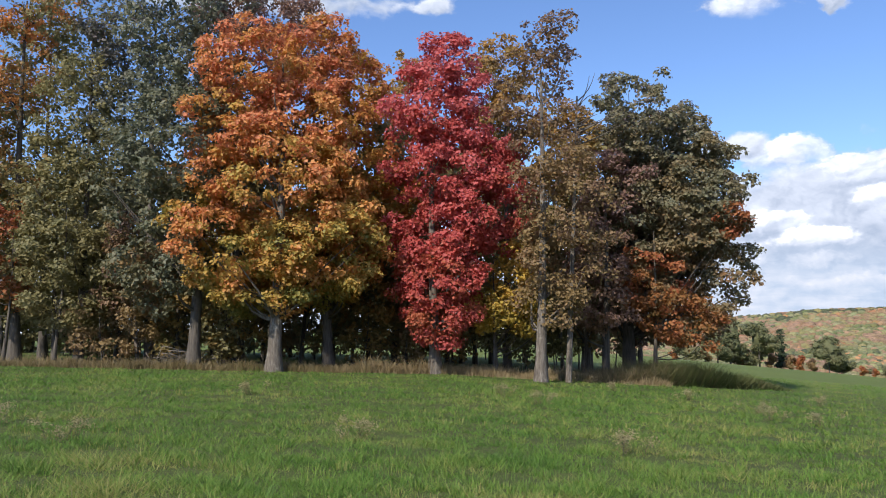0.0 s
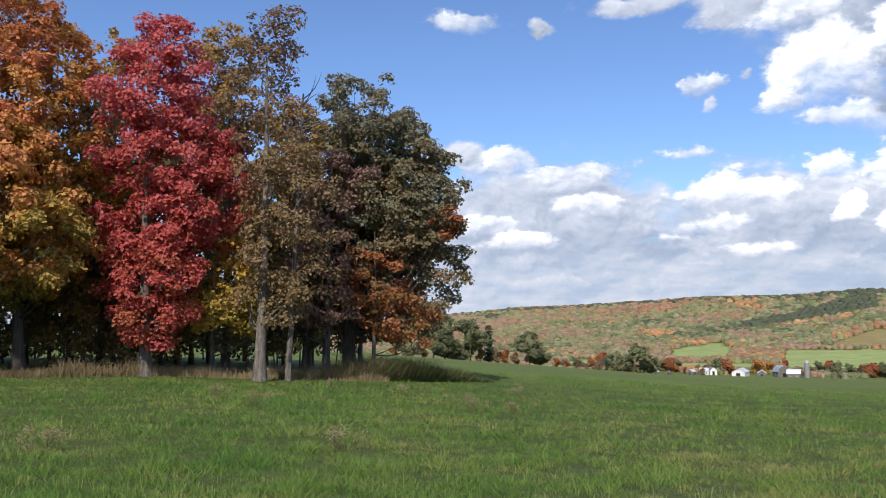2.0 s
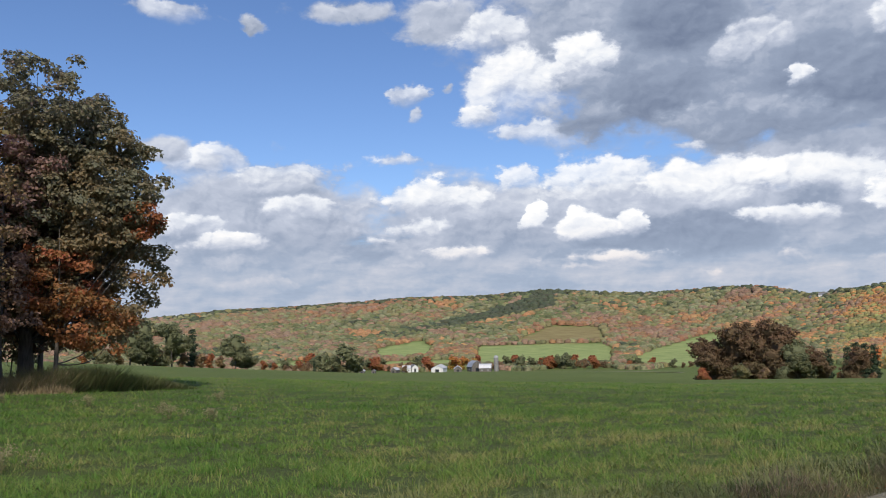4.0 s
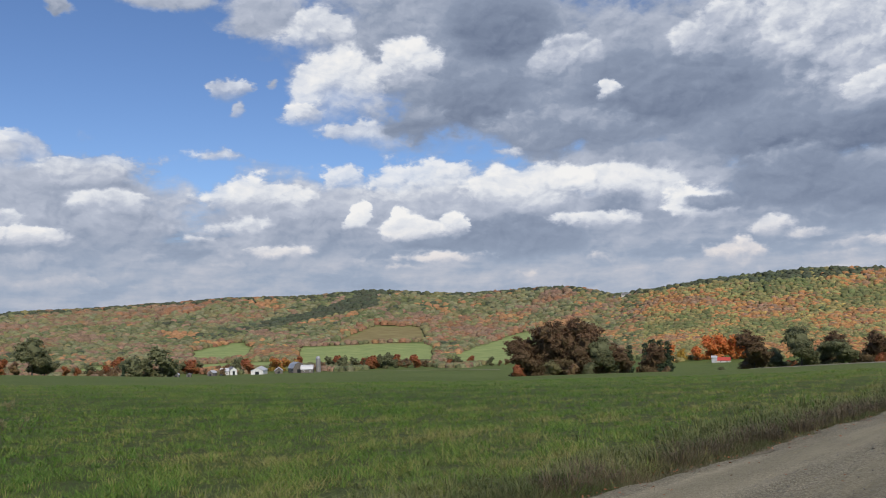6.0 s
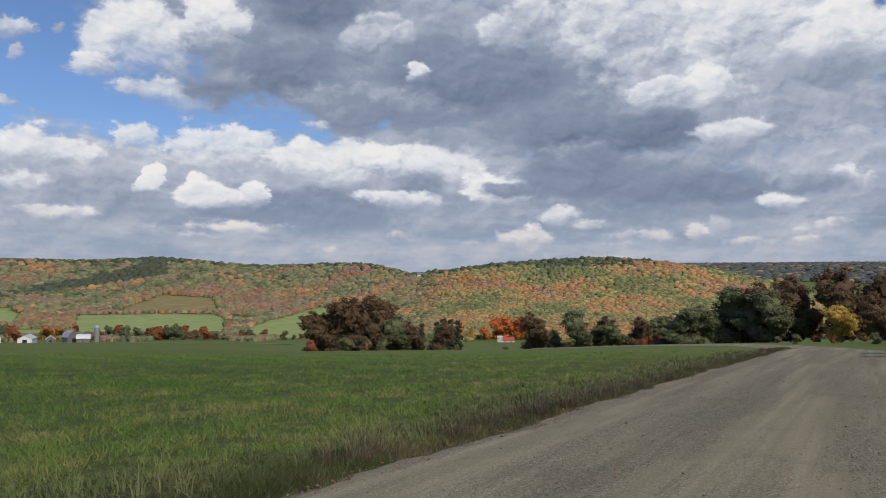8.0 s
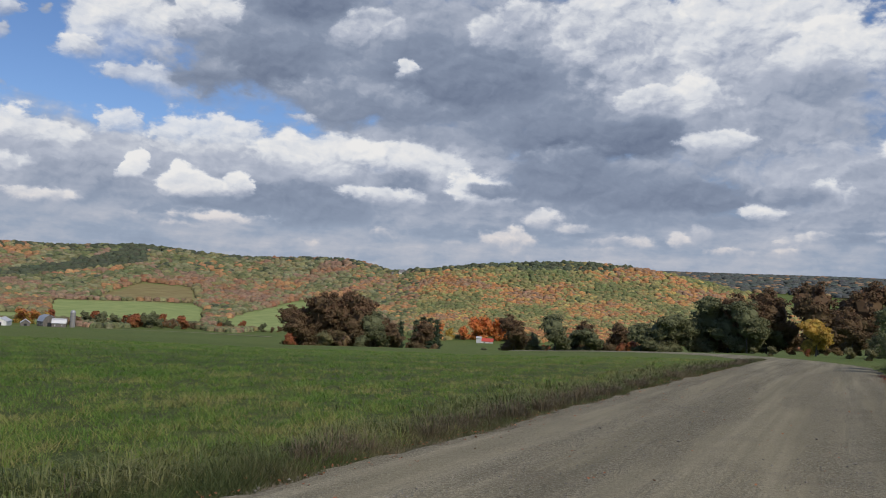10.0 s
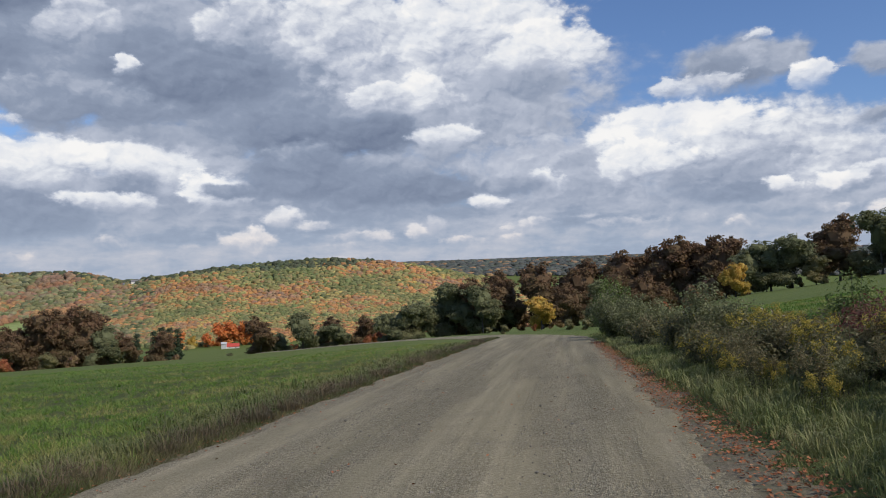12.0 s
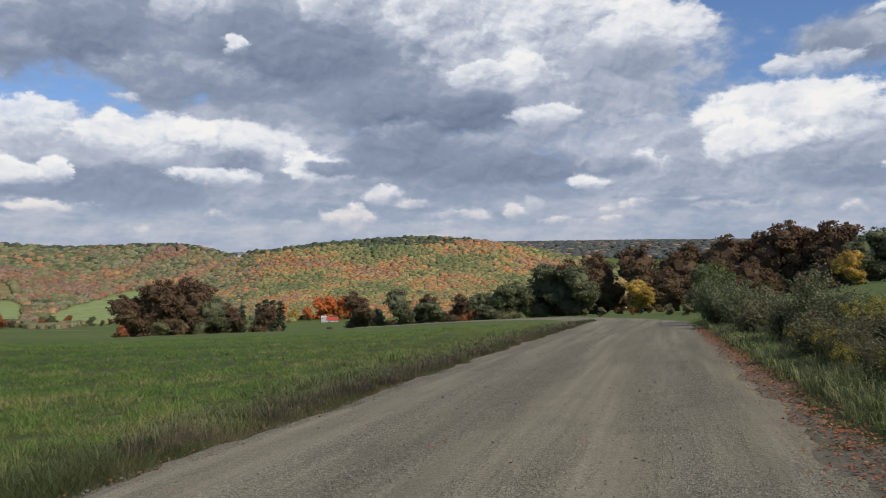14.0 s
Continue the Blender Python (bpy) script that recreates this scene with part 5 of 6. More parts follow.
building("farm_shed", "open cattle shelter in the pasture", 34.7, 815, -40, 4, 7, 2.4, 3.6, GREY_BOARDS, SHINGLE)
building("red_roofed_barn", "white barn with a bright red roof", 71.05, 846, 15, 7, 12, 2.6, 5.4, WHITE_BOARDS, RED_ROOF, False, 2)
building("farm_shed", "pale grain bin beside the red-roofed barn", 70.45, 842, 15, 4, 5, 5.5, 7.0, PALE_TIN, PALE_TIN, False, 0, 0)
building("ridge_house", "white house on the saddle between the hills", 64.95, 1930, 30, 14, 26, 6.0, 11.0, WHITE_BOARDS, SHINGLE, False, 2)
building("ridge_house", "small white house on the wooded saddle", 64.3, 1960, 60, 12, 18, 5.0, 9.0, WHITE_BOARDS, SHINGLE, False, 1)

x, y, z = spot_at(43.3, 846)
silo = thing("silo", (x, y, z), "grey concrete silo with a domed cap", "silo", "farm buildings")
bm = bmesh.new()
bmesh.ops.create_cone(bm, cap_ends=True, segments=28, radius1=2.4, radius2=2.4, depth=16)
bmesh.ops.translate(bm, vec=(0, 0, 6.5), verts=bm.verts)
part("shaft", bm, CONCRETE, silo)
for k in range(6):
    bm = bmesh.new()
    bmesh.ops.create_cone(bm, cap_ends=True, segments=28, radius1=2.47, radius2=2.47, depth=0.18)
    bmesh.ops.translate(bm, vec=(0, 0, 1.5 + 2.3 * k), verts=bm.verts)
    part("hoop", bm, SHINGLE, silo)
bm = bmesh.new()
bmesh.ops.create_uvsphere(bm, u_segments=28, v_segments=14, radius=2.48)
bmesh.ops.delete(bm, geom=[v for v in bm.verts if v.co.z < -0.1], context="VERTS")
bmesh.ops.translate(bm, vec=(0, 0, 14.3), verts=bm.verts)
part("dome", bm, TIN, silo)

# farm lane along the foot of the field
us = np.linspace(33.0, 56.0, 80)
lane = []
for b in us:
    for dr in (-4, 4):
        px, py, pz = spot_at(b, 790 - 4 * (b - 44) + dr)
        lane.append((px, py, pz + 0.5))
idx = np.arange(len(lane)).reshape(-1, 2)
tagged(new("farm_lane", mesh_of("farm_lane", lane, np.stack([idx[:-1, 0], idx[1:, 0], idx[1:, 1], idx[:-1, 1]], -1), rm)), "pale gravel farm lane along the valley", "road", kind="structure")


# ---- grass, weeds and shrubs ----
def blade_material(name, stops, rough=0.6):
    m, nt, bsdf = material(name)
    t = tints(nt)
    f = op(nt, "ADD", op(nt, "MULTIPLY", t[0], 0.5), op(nt, "MULTIPLY", t[1], 0.6))
    col = ramp(nt, f, stops)
    link(nt, col, bsdf.inputs["Base Color"])
    bsdf.inputs["Roughness"].default_value = rough
    bsdf.inputs["Specular IOR Level"].default_value = 0.25
    back = nt.nodes.new("ShaderNodeBsdfTranslucent")
    link(nt, col, back.inputs[0])
    mix = nt.nodes.new("ShaderNodeMixShader")
    mix.inputs[0].default_value = 0.3
    link(nt, bsdf.outputs[0], mix.inputs[1])
    link(nt, back.outputs[0], mix.inputs[2])
    link(nt, mix.outputs[0], nt.nodes["Material Output"].inputs[0])
    return m


HAY = blade_material("hay_grass", [(0.0, (0.056, 0.122, 0.022)), (0.35, (0.100, 0.205, 0.034)), (0.65, (0.165, 0.245, 0.048)), (0.95, (0.29, 0.27, 0.10))])
WEED = blade_material("roadside_weeds", [(0.0, (0.055, 0.085, 0.028)), (0.45, (0.095, 0.115, 0.042)), (0.8, (0.145, 0.125, 0.065)), (1.0, (0.21, 0.165, 0.10))])
TAN = blade_material("dry_grass", [(0.0, (0.12, 0.11, 0.045)), (0.45, (0.20, 0.155, 0.08)), (1.0, (0.33, 0.26, 0.15))])
RANK = blade_material("rank_grass", [(0.0, (0.075, 0.105, 0.034)), (0.5, (0.140, 0.165, 0.058)), (1.0, (0.220, 0.215, 0.095))])
DEAD = blade_material("dead_weeds", [(0.0, (0.075, 0.068, 0.040)), (0.5, (0.125, 0.102, 0.062)), (1.0, (0.20, 0.155, 0.095))])
VERGE = blade_material("verge_grass", [(0.0, (0.095, 0.132, 0.042)), (0.5, (0.165, 0.196, 0.072)), (1.0, (0.25, 0.245, 0.115))])


def ripple(x, y, seed, size=2.0):
    """Smooth uneven patches, 0 to 1."""
    g = np.random.default_rng(seed)
    v = np.zeros_like(x)
    for k in range(10):
        w = g.normal(0, 1, 2) / size * 1.4 ** (k * 0.5)
        v += np.sin(x * w[0] + y * w[1] + g.uniform(0, 6.3)) / 1.12 ** k
    return np.clip(0.5 + v / 5.5, 0, 1)


def across(x, y):
    """How far a place lies left of the road's middle line, and how far along it (straight part)."""
    a = radians(ROAD_WAY)
    return -x * math.cos(a) + y * math.sin(a) - ROAD_MID, x * math.sin(a) + y * math.cos(a)


def blades(x, y, tall, wide, seed, lean=0.5, patch=2.0, lift=0.0):
    """Single blades of grass: corners, triangles, tints."""
    g = np.random.default_rng(seed)
    n = len(x)
    z = height(x, y) + lift
    a = g.uniform(0, 2 * np.pi, n)
    w = np.stack([np.cos(a), np.sin(a), 0 * a], 1) * (wide * 0.5)[:, None]
    drift = ripple(x, y, seed + 1, patch) * 4.0 + g.normal(0, 1.9, n)
    bow = np.stack([np.cos(drift), np.sin(drift)], 1) * (tall * lean * g.uniform(0.3, 1.5, n))[:, None]
    base = np.stack([x, y, z - 0.02], 1)
    tip = base + np.c_[bow, tall]
    co = np.stack([base - w, base + w, tip], 1).reshape(-1, 3)
    tint = np.stack([g.random(n), ripple(x, y, seed + 2, patch * 1.6), g.random(n)], 1)
    return co, np.arange(3 * n).reshape(n, 3), np.repeat(tint, 3, 0)


def tufts(x, y, tall, wide, count, seed, spread=0.06, patch=1.0):
    """Tussocks: arching blades fanned out from each foot; corners, triangles, tints."""
    g = np.random.default_rng(seed)
    n = len(x) * count
    k = np.repeat(np.arange(len(x)), count)
    a = g.uniform(0, 2 * np.pi, n)
    out = np.stack([np.cos(a), np.sin(a)], 1)
    side = np.stack([-np.sin(a), np.cos(a)], 1)
    foot = np.stack([x, y], 1)[k] + out * (g.random(n) * spread)[:, None]
    h = tall[k] * g.uniform(0.55, 1.15, n)
    reach = h * g.uniform(0.25, 1.35, n)
    w = (wide[k] * g.uniform(0.7, 1.3, n) * 0.5)[:, None]
    z = height(x, y)[k]
    mid = foot + out * (reach * 0.35)[:, None]
    tip = foot + out * reach[:, None]
    sag = h * g.uniform(0.55, 1.0, n)
    co = np.stack([np.c_[foot - side * w, z - 0.02], np.c_[foot + side * w, z - 0.02], np.c_[mid - side * w * 0.8, z + h * 0.7], np.c_[mid + side * w * 0.8, z + h * 0.7], np.c_[tip, z + sag]], 1)
    f = np.array([(0, 1, 2), (1, 3, 2), (2, 3, 4)])[None] + np.arange(n)[:, None, None] * 5
    tint = np.stack([g.random(n), ripple(x, y, seed + 2, patch)[k], g.random(n)], 1)
    return co.reshape(-1, 3), f.reshape(-1, 3), np.repeat(tint, 5, 0)


def beside(u, v):
    """Places u metres along the road and v metres left of its middle."""
    a = radians(ROAD_WAY)
    return u * math.sin(a) - (v + ROAD_MID) * math.cos(a), u * math.cos(a) + (v + ROAD_MID) * math.sin(a)


def scatter(n, b0, b1, r0, r1, fall, seed):
    """n places, thinner with the distance."""
    g = np.random.default_rng(seed)
    u, k = g.random(n), 2 - fall
    r = (r0 ** k + u * (r1 ** k - r0 ** k)) ** (1 / k)
    b = np.radians(g.uniform(b0, b1, n))
    return r * np.sin(b), r * np.cos(b), r


def stuff(name, label, category, data, mat):
    co, f, tint = data
    return tagged(new(name, mesh_of(name, co, f, mat, tint)), label, category, kind="stuff")


# the hay field
x, y, r = scatter(600000, -33, 97, 4.8, 60, 1.75, 51)
v, u = across(x, y)
keep = (v > ROAD_HALF + 0.25) & ~((y > 31.5 + 0.02 * x + 0.012 * np.maximum(x, 0) ** 2) & (x < 13) & (r > 29))
x, y, r = x[keep], y[keep], r[keep]
g = np.random.default_rng(52)
tall = g.uniform(0.04, 0.115, len(x)) * (0.25 + 1.5 * ripple(x, y, 53, 0.22) ** 1.4) * (0.7 + 0.7 * ripple(x, y, 56, 2.0))
co, f, tint = blades(x, y, tall, 0.008 * (r / 6) ** 0.7, 54, 1.25, 0.45)
# seedier and yellower towards the road, fresher out in the field
tint[:, 1] += np.repeat(0.52 * np.clip(1.1 - (v[keep] - ROAD_HALF) / 15.0, 0, 1) * np.clip((u[keep] - 1) / 7.0, 0, 1) - 0.12, 3)
stuff("hay_field_grass", "mown hay field regrown in fresh green grass", "grass", (co, f, tint), HAY)

x, y, r = scatter(60000, 97, 327, 5.2, 40, 1.5, 57)
v, u = across(x, y)
keep = (np.abs(v) > ROAD_HALF + 0.4) & ~((x > 2) & (v < 0))
x, y, r = x[keep], y[keep], r[keep]
stuff("hay_field_grass", "field grass behind the road's near stretch", "grass", blades(x, y, g.uniform(0.06, 0.17, len(x)), 0.014 * (r / 6) ** 0.7, 58, 1.0, 0.6), HAY)

# tussocks in the field, and rank ones along the road
x, y, r = scatter(5200, -33, 97, 5.0, 30, 1.2, 151)
v, u = across(x, y)
keep = (v > ROAD_HALF + 0.9) & (r < 29)
x, y, r = x[keep], y[keep], r[keep]
g = np.random.default_rng(152)
stuff("field_tussocks", "small tussocks of fresh grass in the hay field", "grass", tufts(x, y, g.uniform(0.05, 0.13, len(x)), 0.006 * (r / 6) ** 0.6, 12, 153, 0.10, 1.5), HAY)
n = 2400
u = np.where(g.random(n) < 0.1, g.uniform(-12, 3, n), 2.5 + 50 * g.random(n) ** 1.7)
v = ROAD_HALF + 0.55 + np.abs(g.normal(0, 0.95, n))
x, y = beside(u, v)
rank = ripple(x, y, 155, 1.3)
keep = rank > 0.30
x, y = x[keep], y[keep]
stuff("roadside_tussocks", "rank dark green grass tussocks along the road", "grass",
      tufts(x, y, g.uniform(0.10, 0.30, len(x)) * (0.35 + rank[keep]), 0.010 * (np.maximum(np.hypot(x, y), 4) / 6) ** 0.6, 15, 154, 0.09, 1.2), RANK)
n = 1500
u = np.where(g.random(n) < 0.1, g.uniform(-12, 3, n), 2.5 + 55 * g.random(n) ** 1.6)
v = ROAD_HALF + 0.30 + np.abs(g.normal(0, 0.40, n))
x, y = beside(u, v)
keep = ripple(x, y, 157, 1.1) > 0.45
x, y = x[keep], y[keep]
stuff("roadside_weeds", "low dead brown weeds at the gravel's edge", "weeds", tufts(x, y, g.uniform(0.12, 0.36, len(x)), 0.006 * (np.maximum(np.hypot(x, y), 4) / 6) ** 0.6, 22, 158, 0.14, 0.8), DEAD)
n = 1500
u = np.where(g.random(n) < 0.1, g.uniform(-12, 2, n), 2.0 + 40 * g.random(n) ** 1.9)
x, y = beside(u, -(ROAD_HALF + 1.05 + np.abs(g.normal(0, 0.9, n))))
stuff("verge_tussocks", "leaning green grass tussocks on the verge", "grass", tufts(x, y, g.uniform(0.10, 0.32, n), 0.009 * (np.maximum(np.hypot(x, y), 4) / 6) ** 0.6, 14, 159, 0.10, 1.0), VERGE)

# dull weeds along the road's left edge
g = np.random.default_rng(61)
n = 90000
u = np.where(g.random(n) < 0.08, g.uniform(-14, 4, n), 3.0 + 62 * g.random(n) ** 1.7)
v = ROAD_HALF + 0.02 + np.abs(g.normal(0, 0.5, n))
a = radians(ROAD_WAY)
x = u * math.sin(a) - (v + ROAD_MID) * math.cos(a)
y = u * math.cos(a) + (v + ROAD_MID) * math.sin(a)
clump = ripple(x, y, 62, 0.9)
tall = g.uniform(0.05, 0.24, n) * (0.3 + clump) * np.clip((v - ROAD_HALF) * 3.0 + 0.3, 0.3, 1)
stuff("roadside_weeds", "dull brown and green weeds along the road", "weeds", blades(x, y, tall, 0.007 * (np.hypot(x, y) / 6) ** 0.65, 63, 1.0, 0.8), WEED)

# the other verge: grass, then rank growth up the bank
n = 100000
u = np.where(g.random(n) < 0.08, g.uniform(-14, 3, n), 2.2 + 60 * g.random(n) ** 2.3)
v = -(ROAD_HALF + 0.65 + np.abs(g.normal(0, 1.5, n)))
x = u * math.sin(a) - (v + ROAD_MID) * math.cos(a)
y = u * math.cos(a) + (v + ROAD_MID) * math.sin(a)
tall = g.uniform(0.04, 0.20, n) * (0.15 + 1.5 * ripple(x, y, 65, 0.35) ** 1.5) * np.clip(-(v + ROAD_HALF + 0.45) * 1.1, 0.2, 1)
stuff("verge_grass", "rank green verge grass beside the road", "grass", blades(x, y, tall, 0.0085 * (np.maximum(np.hypot(x, y), 4) / 6) ** 0.7, 66, 1.0, 0.5), VERGE)
# the pasture up the slope
x, y, r = scatter(60000, 99, 122, 14, 70, 1.5, 67)
v, u = across(x, y)
keep = v < -ROAD_HALF - 4.5
x, y, r = x[keep], y[keep], r[keep]
stuff("pasture_grass", "short bright pasture grass on the slope", "grass", blades(x, y, g.uniform(0.06, 0.16, len(x)), 0.010 * (r / 6) ** 0.75, 68, 0.7, 2.0), HAY)

# dry grass at the foot of the wood
n = 42000
x = g.uniform(-22, 9, n)
y = 31.0 + 0.02 * x + 0.012 * np.maximum(x, 0) ** 2 + np.abs(g.normal(0, 1.6, n)) + ripple(x, x * 0, 70, 3) * 1.2 - 0.4
tall = g.uniform(0.10, 0.62, n) * (0.2 + 1.1 * ripple(x, y, 71, 0.9))
stuff("dry_grass", "tan dried grass along the wood's foot", "grass", blades(x, y, tall, np.full(n, 0.03), 72, 0.55, 1.5), TAN)
n = 24000
x = g.uniform(4.5, 15.5, n)
y = 31.2 + 0.02 * x + 0.021 * np.maximum(x, 0) ** 2 + np.abs(g.normal(0, 1.0, n))
tall = g.uniform(0.2, 0.85, n) * (0.4 + ripple(x, y, 75, 1.2)) * np.clip((16 - x) / 4, 0.15, 1)
stuff("rank_weeds", "bent olive goldenrod stalks at the wood's corner", "weeds", blades(x, y, tall, np.full(n, 0.04), 76, 0.8, 1.2), WEED)


# ---- shrubs and tall weeds up the bank ----
SHRUB_LEAF = {
    "willow": leaf_material("willow_leaves", [(0.1, (0.085, 0.098, 0.036)), (0.5, (0.138, 0.150, 0.064)), (0.9, (0.225, 0.235, 0.120))]),
    "green": leaf_material("shrub_green_leaves", [(0.1, (0.07, 0.10, 0.03)), (0.5, (0.12, 0.17, 0.05)), (0.9, (0.20, 0.24, 0.08))]),
    "dull": leaf_material("dull_shrub_leaves", [(0.1, (0.065, 0.072, 0.036)), (0.5, (0.117, 0.124, 0.058)), (0.9, (0.195, 0.169, 0.085))]),
    "red": leaf_material("dogwood_leaves", [(0.1, (0.12, 0.045, 0.04)), (0.5, (0.20, 0.075, 0.065)), (0.9, (0.15, 0.11, 0.06))]),
    "straw": leaf_material("straw_stalks", [(0.1, (0.15, 0.15, 0.06)), (0.5, (0.24, 0.21, 0.10)), (0.9, (0.36, 0.31, 0.18))]),
    "golden": leaf_material("goldenrod", [(0.1, (0.12, 0.15, 0.04)), (0.45, (0.20, 0.21, 0.05)), (0.8, (0.36, 0.30, 0.06)), (1.0, (0.46, 0.37, 0.08))]),
}


def shrub(name, label, palette, b, r, tall, wide, seed, size=0.085, density=0.5, category="shrub"):
    """Stems fanning from the foot, leaves in sprays up them."""
    rng = np.random.default_rng(seed)
    x, y, z = spot_at(b, r)
    ob = thing(name, (x, y, z), label, category, "growth on the bank")
    stems, at, way, tint = [], [], [], []
    for k in range(int(16 + 10 * wide)):
        a, q = rng.uniform(0, 6.283), wide * 0.5 * math.sqrt(rng.random())
        top = np.array((q * math.cos(a), q * math.sin(a), tall * rng.uniform(0.45, 1.0) * (1 - 0.35 * (2 * q / wide) ** 2)))
        u = np.linspace(0, 1, 5)[:, None]
        line = top * (0.35, 0.35, 0) * (1 - u) * 0.6 + top * u * (1, 1, 1) + np.sin(u * 3.1) * rng.uniform(-0.08, 0.08, 3)
        line[0, 2] = -0.05
        stems.append(tube(line, np.linspace(0.012, 0.003, 5), 3))
        m = int(190 * density * tall * (0.085 / size) ** 1.5)
        f = rng.uniform(0.12, 1.05, m)
        c = np.stack([np.interp(f, u[:, 0], line[:, i]) for i in range(3)], 1)
        spread = (0.10 + 0.16 * np.sin(np.clip(f, 0, 1) * 2.6))[:, None]
        d = rng.standard_normal((m, 3)) * (1, 1, 0.7)
        at.append(c + d * spread * 0.75)
        way.append(d * 0.6 + (0, 0, 0.6) + rng.standard_normal((m, 3)) * 0.3)
        tint.append(np.c_[np.full(m, rng.random()), f, rng.random(m)])
    for c, f in stems:
        part("stem", mesh_of("stem", c, f), dark_bark, ob)
    co, f = leaves(np.concatenate(at), np.concatenate(way), size, rng, 0.55)
    part("foliage", mesh_of("foliage", co, f, tint=np.repeat(np.concatenate(tint), 4, 0)), SHRUB_LEAF[palette], ob)
    return ob


for i, (name, label, pal, b, r, tall, wide, size) in enumerate([
    ("willow_shrub", "grey-green willow shrub on the road bank", "willow", 97.6, 47, 3.0, 3.4, 0.16), ("willow_shrub", "spreading grey-green willow beside the road", "willow", 99.4, 42, 2.3, 4.2, 0.15),
    ("green_shrub", "light green leafy shrub on the bank", "green", 97.3, 52, 3.8, 2.6, 0.17), ("willow_shrub", "low grey-green shrub on the bank", "willow", 100.9, 35, 1.7, 2.6, 0.13),
    ("flowering_shrub", "tall pale-leaved shrub with whitish seed heads", "willow", 103.2, 26, 2.15, 1.9, 0.10), ("flowering_shrub", "pale shrub leaning over the bank", "willow", 105.0, 24, 1.6, 1.7, 0.10),
    ("dull_shrub", "dull olive shrub among roadside weeds", "dull", 108.6, 17.5, 1.2, 1.6, 0.08), ("dull_shrub", "dark leggy shrub among roadside weeds", "dull", 111.2, 14.0, 1.0, 1.5, 0.07),
    ("dull_shrub", "dark tangled shrub on the road bank", "dull", 106.0, 17.0, 1.05, 1.6, 0.08), ("dogwood_shrub", "dark red dogwood shrub beside a post", "red", 114.6, 14.5, 1.2, 1.7, 0.08),
    ("dogwood_shrub", "small reddish shrub on the bank", "red", 113.0, 19.0, 1.15, 1.1, 0.09), ("green_shrub", "thin green sapling on the bank", "green", 112.0, 20.0, 1.6, 0.9, 0.10),
    ("green_shrub", "green leafy sapling by the fence line", "green", 116.6, 16.0, 1.4, 1.2, 0.09), ("dull_shrub", "low dark shrub on the shady bank", "dull", 103.6, 19.5, 1.1, 1.6, 0.09),
    ("dull_shrub", "brown-green shrub in the roadside growth", "dull", 102.0, 27.0, 1.4, 2.0, 0.11), ("dull_shrub", "olive shrub further along the verge", "dull", 99.8, 33.0, 1.3, 2.0, 0.12),
]):
    shrub(name, label, pal, b, r, tall, wide, 300 + i, size)


def herb(name, label, palette, seed, tall=1.1, stems=9, size=0.085):
    """A clump of upright leafy stalks with nodding tops, to copy."""
    rng = np.random.default_rng(seed)
    ob = thing(name, (0, 0, -200), label, "weed", "tall weeds on the bank")
    lines, at, way, tint = [], [], [], []
    for k in range(stems):
        a, q = rng.uniform(0, 6.283), rng.uniform(0, 0.32)
        h, lean = tall * rng.uniform(0.65, 1.05), rng.uniform(0.05, 0.3)
        f = np.linspace(0, 1, 6)
        line = np.stack([q * math.cos(a) + lean * f ** 2 * math.cos(a), q * math.sin(a) + lean * f ** 2 * math.sin(a), h * f - 0.04], 1)
        lines.append(tube(line, np.linspace(0.006, 0.002, 6), 3))
        m = 48
        ff = rng.uniform(0.1, 1.0, m)
        c = np.stack([np.interp(ff, f, line[:, i]) for i in range(3)], 1)
        d = rng.standard_normal((m, 3))
        at.append(c + d * 0.03)
        way.append(d + (0, 0, 0.9))
        tint.append(np.c_[np.full(m, rng.random() * 0.5), ff * 0.5, rng.random(m)])
        m = 46
        ff = rng.uniform(0.82, 1.06, m)
        c = np.stack([np.interp(np.minimum(ff, 1), f, line[:, i]) for i in range(3)], 1)
        d = rng.standard_normal((m, 3)) * (0.06, 0.06, 0.04)
        at.append(c + d)
        way.append(rng.standard_normal((m, 3)))
        tint.append(np.c_[np.full(m, 1.0), np.full(m, 0.9), rng.random(m)])
    for c, f in lines:
        part("stem", mesh_of("stem", c, f), dark_bark, ob)
    co, f = leaves(np.concatenate(at), np.concatenate(way), size, rng, 0.35)
    part("foliage", mesh_of("foliage", co, f, tint=np.repeat(np.concatenate(tint), 4, 0)), SHRUB_LEAF[palette], ob)
    return ob


HERBS = [herb("goldenrod", "clump of yellow goldenrod on the road bank", "golden", 401, 1.25, 11), herb("tall_weed", "clump of dull seeding weeds on the bank", "dull", 402, 1.1, 12),
         herb("tall_weed", "clump of grey-green asters on the bank", "willow", 403, 0.9, 12, 0.07)]
fresh = [True, True, True]
rng = np.random.default_rng(410)
for i in range(165):
    u = 5.5 + 44 * rng.random() ** 1.4
    v = -(ROAD_HALF + rng.uniform(1.5, 4.4) + 0.012 * u)
    k = int(rng.choice(3, p=(0.46, 0.28, 0.26)))
    x = u * math.sin(a) - (v + ROAD_MID) * math.cos(a)
    y = u * math.cos(a) + (v + ROAD_MID) * math.sin(a)
    s = rng.uniform(0.62, 1.02) * (0.5 + 0.16 * min(3, -v - ROAD_HALF - 0.7))
    m = pose(x, y, float(height(x, y)), 0, 0, rng.uniform(0, 360)) @ Matrix.Diagonal((s, s, s, 1))
    if fresh[k]:
        HERBS[k].matrix_basis, fresh[k] = m, False
    else:
        copy_thing(HERBS[k], m)

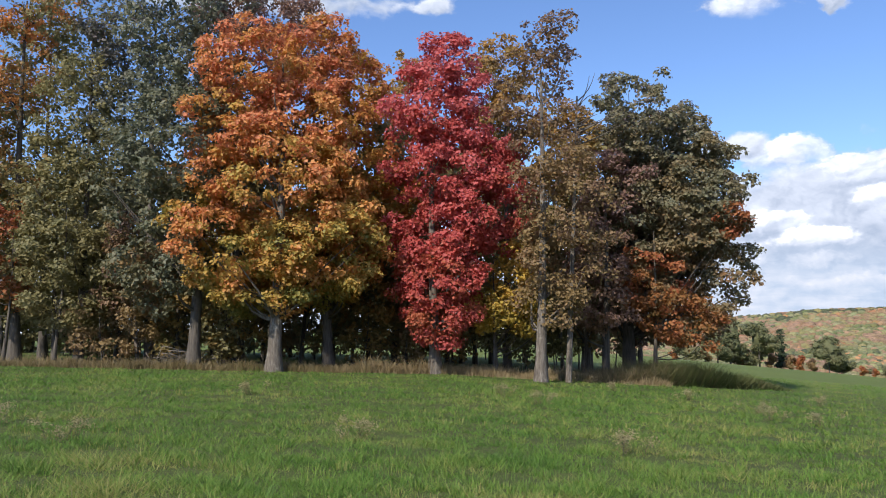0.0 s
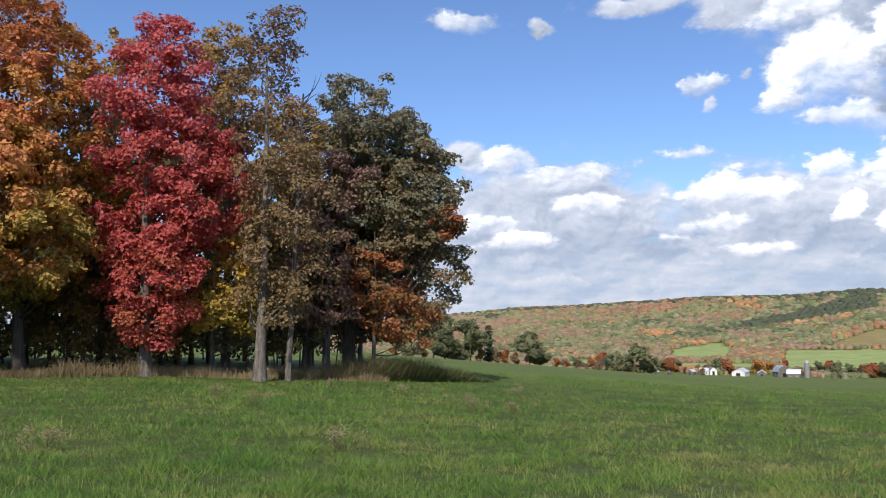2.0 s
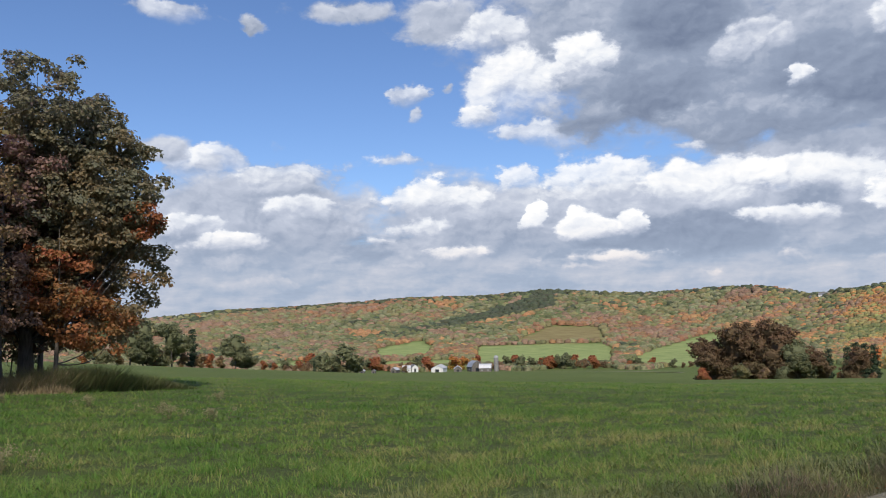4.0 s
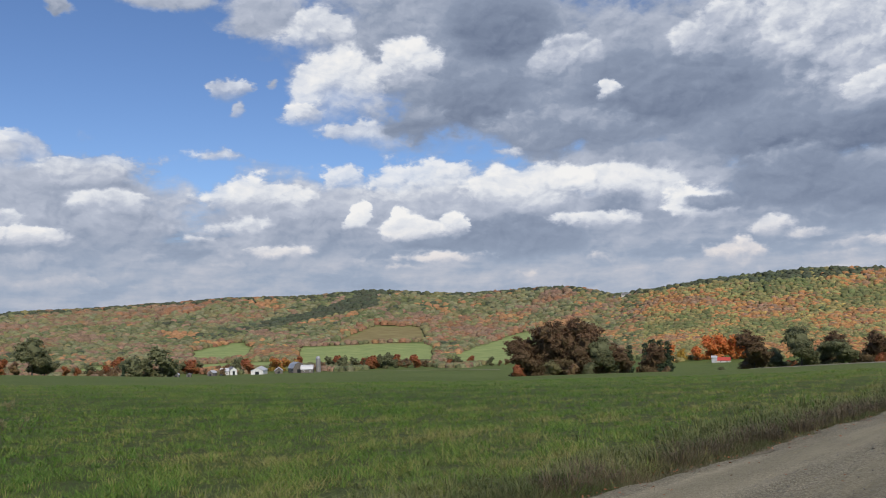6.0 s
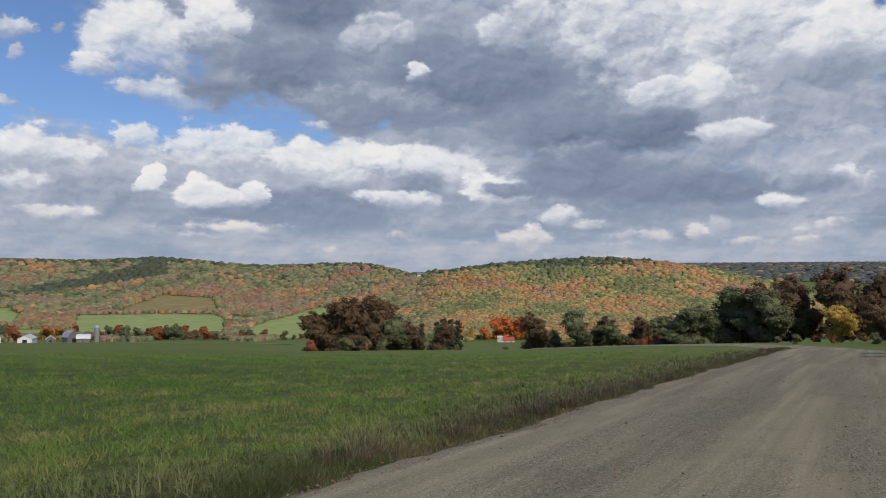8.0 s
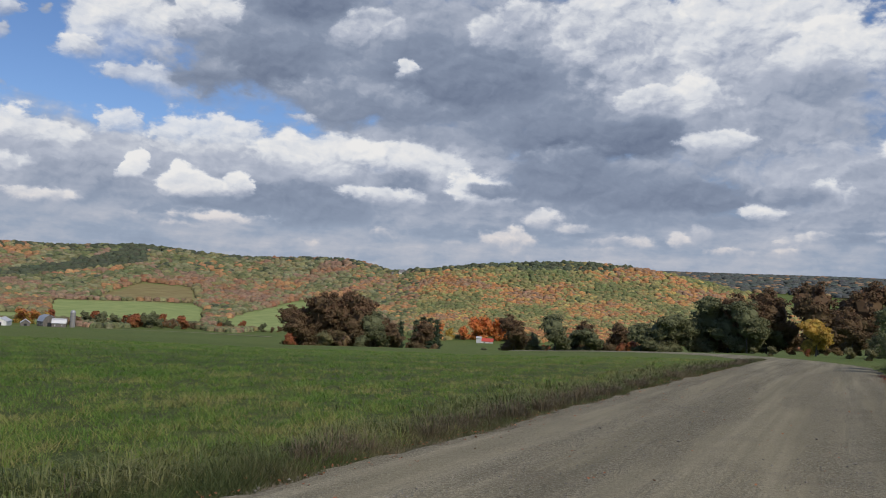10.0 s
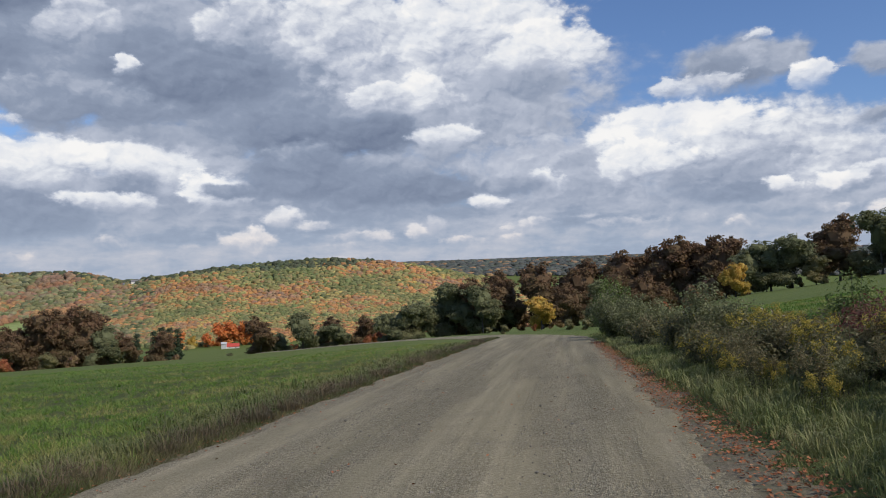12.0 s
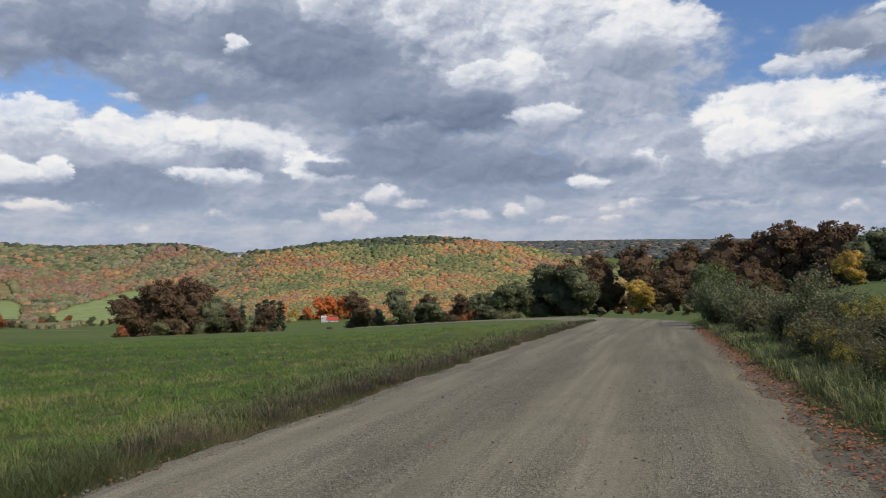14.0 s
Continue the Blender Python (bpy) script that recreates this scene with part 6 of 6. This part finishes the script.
# stray weeds in the hay field
FIELD_WEED = herb("field_weed", "stray pale weed in the hay field", "straw", 420, 0.32, 5, 0.045)
places = [(4.0, 22.2), (11.8, 27.6), (16.4, 26.0), (20.6, 23.0), (21.3, 21.1), (6.7, 20.2), (-13.0, 20.6), (-27.8, 15.2), (-23.9, 12.9), (12.1, 12.6), (24.3, 21.0), (24.4, 29.3), (-5.7, 12.5)]
for i, (b, r) in enumerate(places):
    m = pose(*spot_at(b, r), 0, 0, i * 77)
    if i == 0:
        FIELD_WEED.matrix_basis = m
    else:
        copy_thing(FIELD_WEED, m)

# fence posts on the bank
wood = paint("post_wood", (0.24, 0.22, 0.19), 0.9, 0.5, scale=9)
for b, r, tall, w in [(113.7, 16.0, 1.08, 0.085), (106.6, 25.5, 0.95, 0.07), (101.8, 40.5, 1.1, 0.065)]:
    x, y, z = spot_at(b, r)
    bm = bmesh.new()
    bmesh.ops.create_cone(bm, cap_ends=True, segments=10, radius1=w * 1.05, radius2=w * 0.92, depth=tall + 0.3)
    rng = np.random.default_rng(int(b * 10))
    for vert in bm.verts:
        vert.co += Vector(rng.normal(0, 0.006, 3))
        if vert.co.z > 0:
            vert.co.z += vert.co.x * 0.5
    bmesh.ops.translate(bm, vec=(0, 0, (tall - 0.3) / 2), verts=bm.verts)
    post = thing("fence_post", (x, y, z), "weathered wooden fence post in roadside growth", "fence post", "fence posts")
    part("post", bm, wood, post)
    post.matrix_basis = pose(x, y, z, 3, -4, 0)

# fallen leaves along the road's edges
g = np.random.default_rng(500)
n = 13000
u = np.where(g.random(n) < 0.22, g.uniform(-14, 3, n), -3.0 + 47 * g.random(n) ** 1.45)
v = -(ROAD_HALF + 0.72 + g.normal(0, 0.22, n))
stray = g.random(n) < 0.025
v = np.where(stray, g.uniform(-ROAD_HALF, ROAD_HALF + 0.5, n), v)
left = g.random(n) < 0.10
v = np.where(left, ROAD_HALF + g.normal(0.15, 0.3, n), v)
x = u * math.sin(a) - (v + ROAD_MID) * math.cos(a)
y = u * math.cos(a) + (v + ROAD_MID) * math.sin(a)
z = height(x, y) + np.where(np.abs(v) < ROAD_HALF + 0.3, 0.10 - 0.050 * (v / ROAD_HALF) ** 2 + 0.012, 0.035)
co, f = leaves(np.stack([x, y, z], 1), np.stack([g.normal(0, 0.35, n), g.normal(0, 0.35, n), np.ones(n)], 1), 0.040, g, 0.85)
fallen = leaf_material("fallen_leaves", [(0.1, (0.15, 0.085, 0.045)), (0.5, (0.28, 0.11, 0.050)), (0.8, (0.40, 0.15, 0.070)), (1.0, (0.45, 0.26, 0.14))], 0.2, 0.1)
tint = np.repeat(np.stack([g.random(n), g.random(n), g.random(n)], 1), 4, 0)
stuff("fallen_leaves", "fallen orange and brown maple leaves", "leaves", (co, f, tint), fallen)

# loose stones on the gravel
n = 9000
u = np.where(g.random(n) < 0.12, g.uniform(-12, 3, n), 2.5 + 36 * g.random(n) ** 1.9)
v = np.where(g.random(n) < 0.55, g.choice([-1, 1], n) * (ROAD_HALF + 0.15 - np.abs(g.normal(0, 0.55, n))), g.uniform(-ROAD_HALF, ROAD_HALF, n))
x = u * math.sin(a) - (v + ROAD_MID) * math.cos(a)
y = u * math.cos(a) + (v + ROAD_MID) * math.sin(a)
z = height(x, y) + 0.10 - 0.055 * (v / ROAD_HALF) ** 2 - 0.01
k = np.clip(g.lognormal(-4.75, 0.45, n), 0.004, 0.028)
octa = np.array([(1, 0, 0), (-1, 0, 0), (0, 1, 0), (0, -1, 0), (0, 0, 0.7), (0, 0, -0.7)])
co = octa[None] * k[:, None, None] * g.uniform(0.6, 1.3, (n, 6, 1)) + np.stack([x, y, z], 1)[:, None]
f = np.array([(0, 2, 4), (2, 1, 4), (1, 3, 4), (3, 0, 4), (2, 0, 5), (1, 2, 5), (3, 1, 5), (0, 3, 5)])[None] + np.arange(n)[:, None, None] * 6
stone = paint("loose_stone", (0.27, 0.25, 0.215), 0.9, 0.6, scale=3)
tagged(new("gravel_stones", mesh_of("gravel_stones", co.reshape(-1, 3), f.reshape(-1, 3), stone)), "loose grey stones on the gravel road", "gravel", kind="stuff")

# a heap of cut brush before the wood
x, y, z = spot_at(-17.8, 34.5)
g = np.random.default_rng(520)
brush = thing("brush_pile", (x, y, z), "grey tangled heap of cut brush", "brush")
pieces = []
for k in range(150):
    c = np.array((g.normal(0, 1.0), g.normal(0, 0.5), 0))
    c[2] = max(0.05, 0.75 * math.exp(-(c[0] / 1.3) ** 2) * g.random())
    d = g.standard_normal(3) * (1, 0.6, 0.35)
    d /= np.linalg.norm(d)
    l = g.uniform(0.4, 1.3)
    q = np.linspace(-0.5, 0.5, 4)[:, None]
    pieces.append(tube(c + d * q * l + np.sin(q * 5) * g.uniform(-0.06, 0.06, 3), np.linspace(0.018, 0.005, 4), 3))
for c, f in pieces:
    part("branch", mesh_of("branch", c, f), bark, brush)
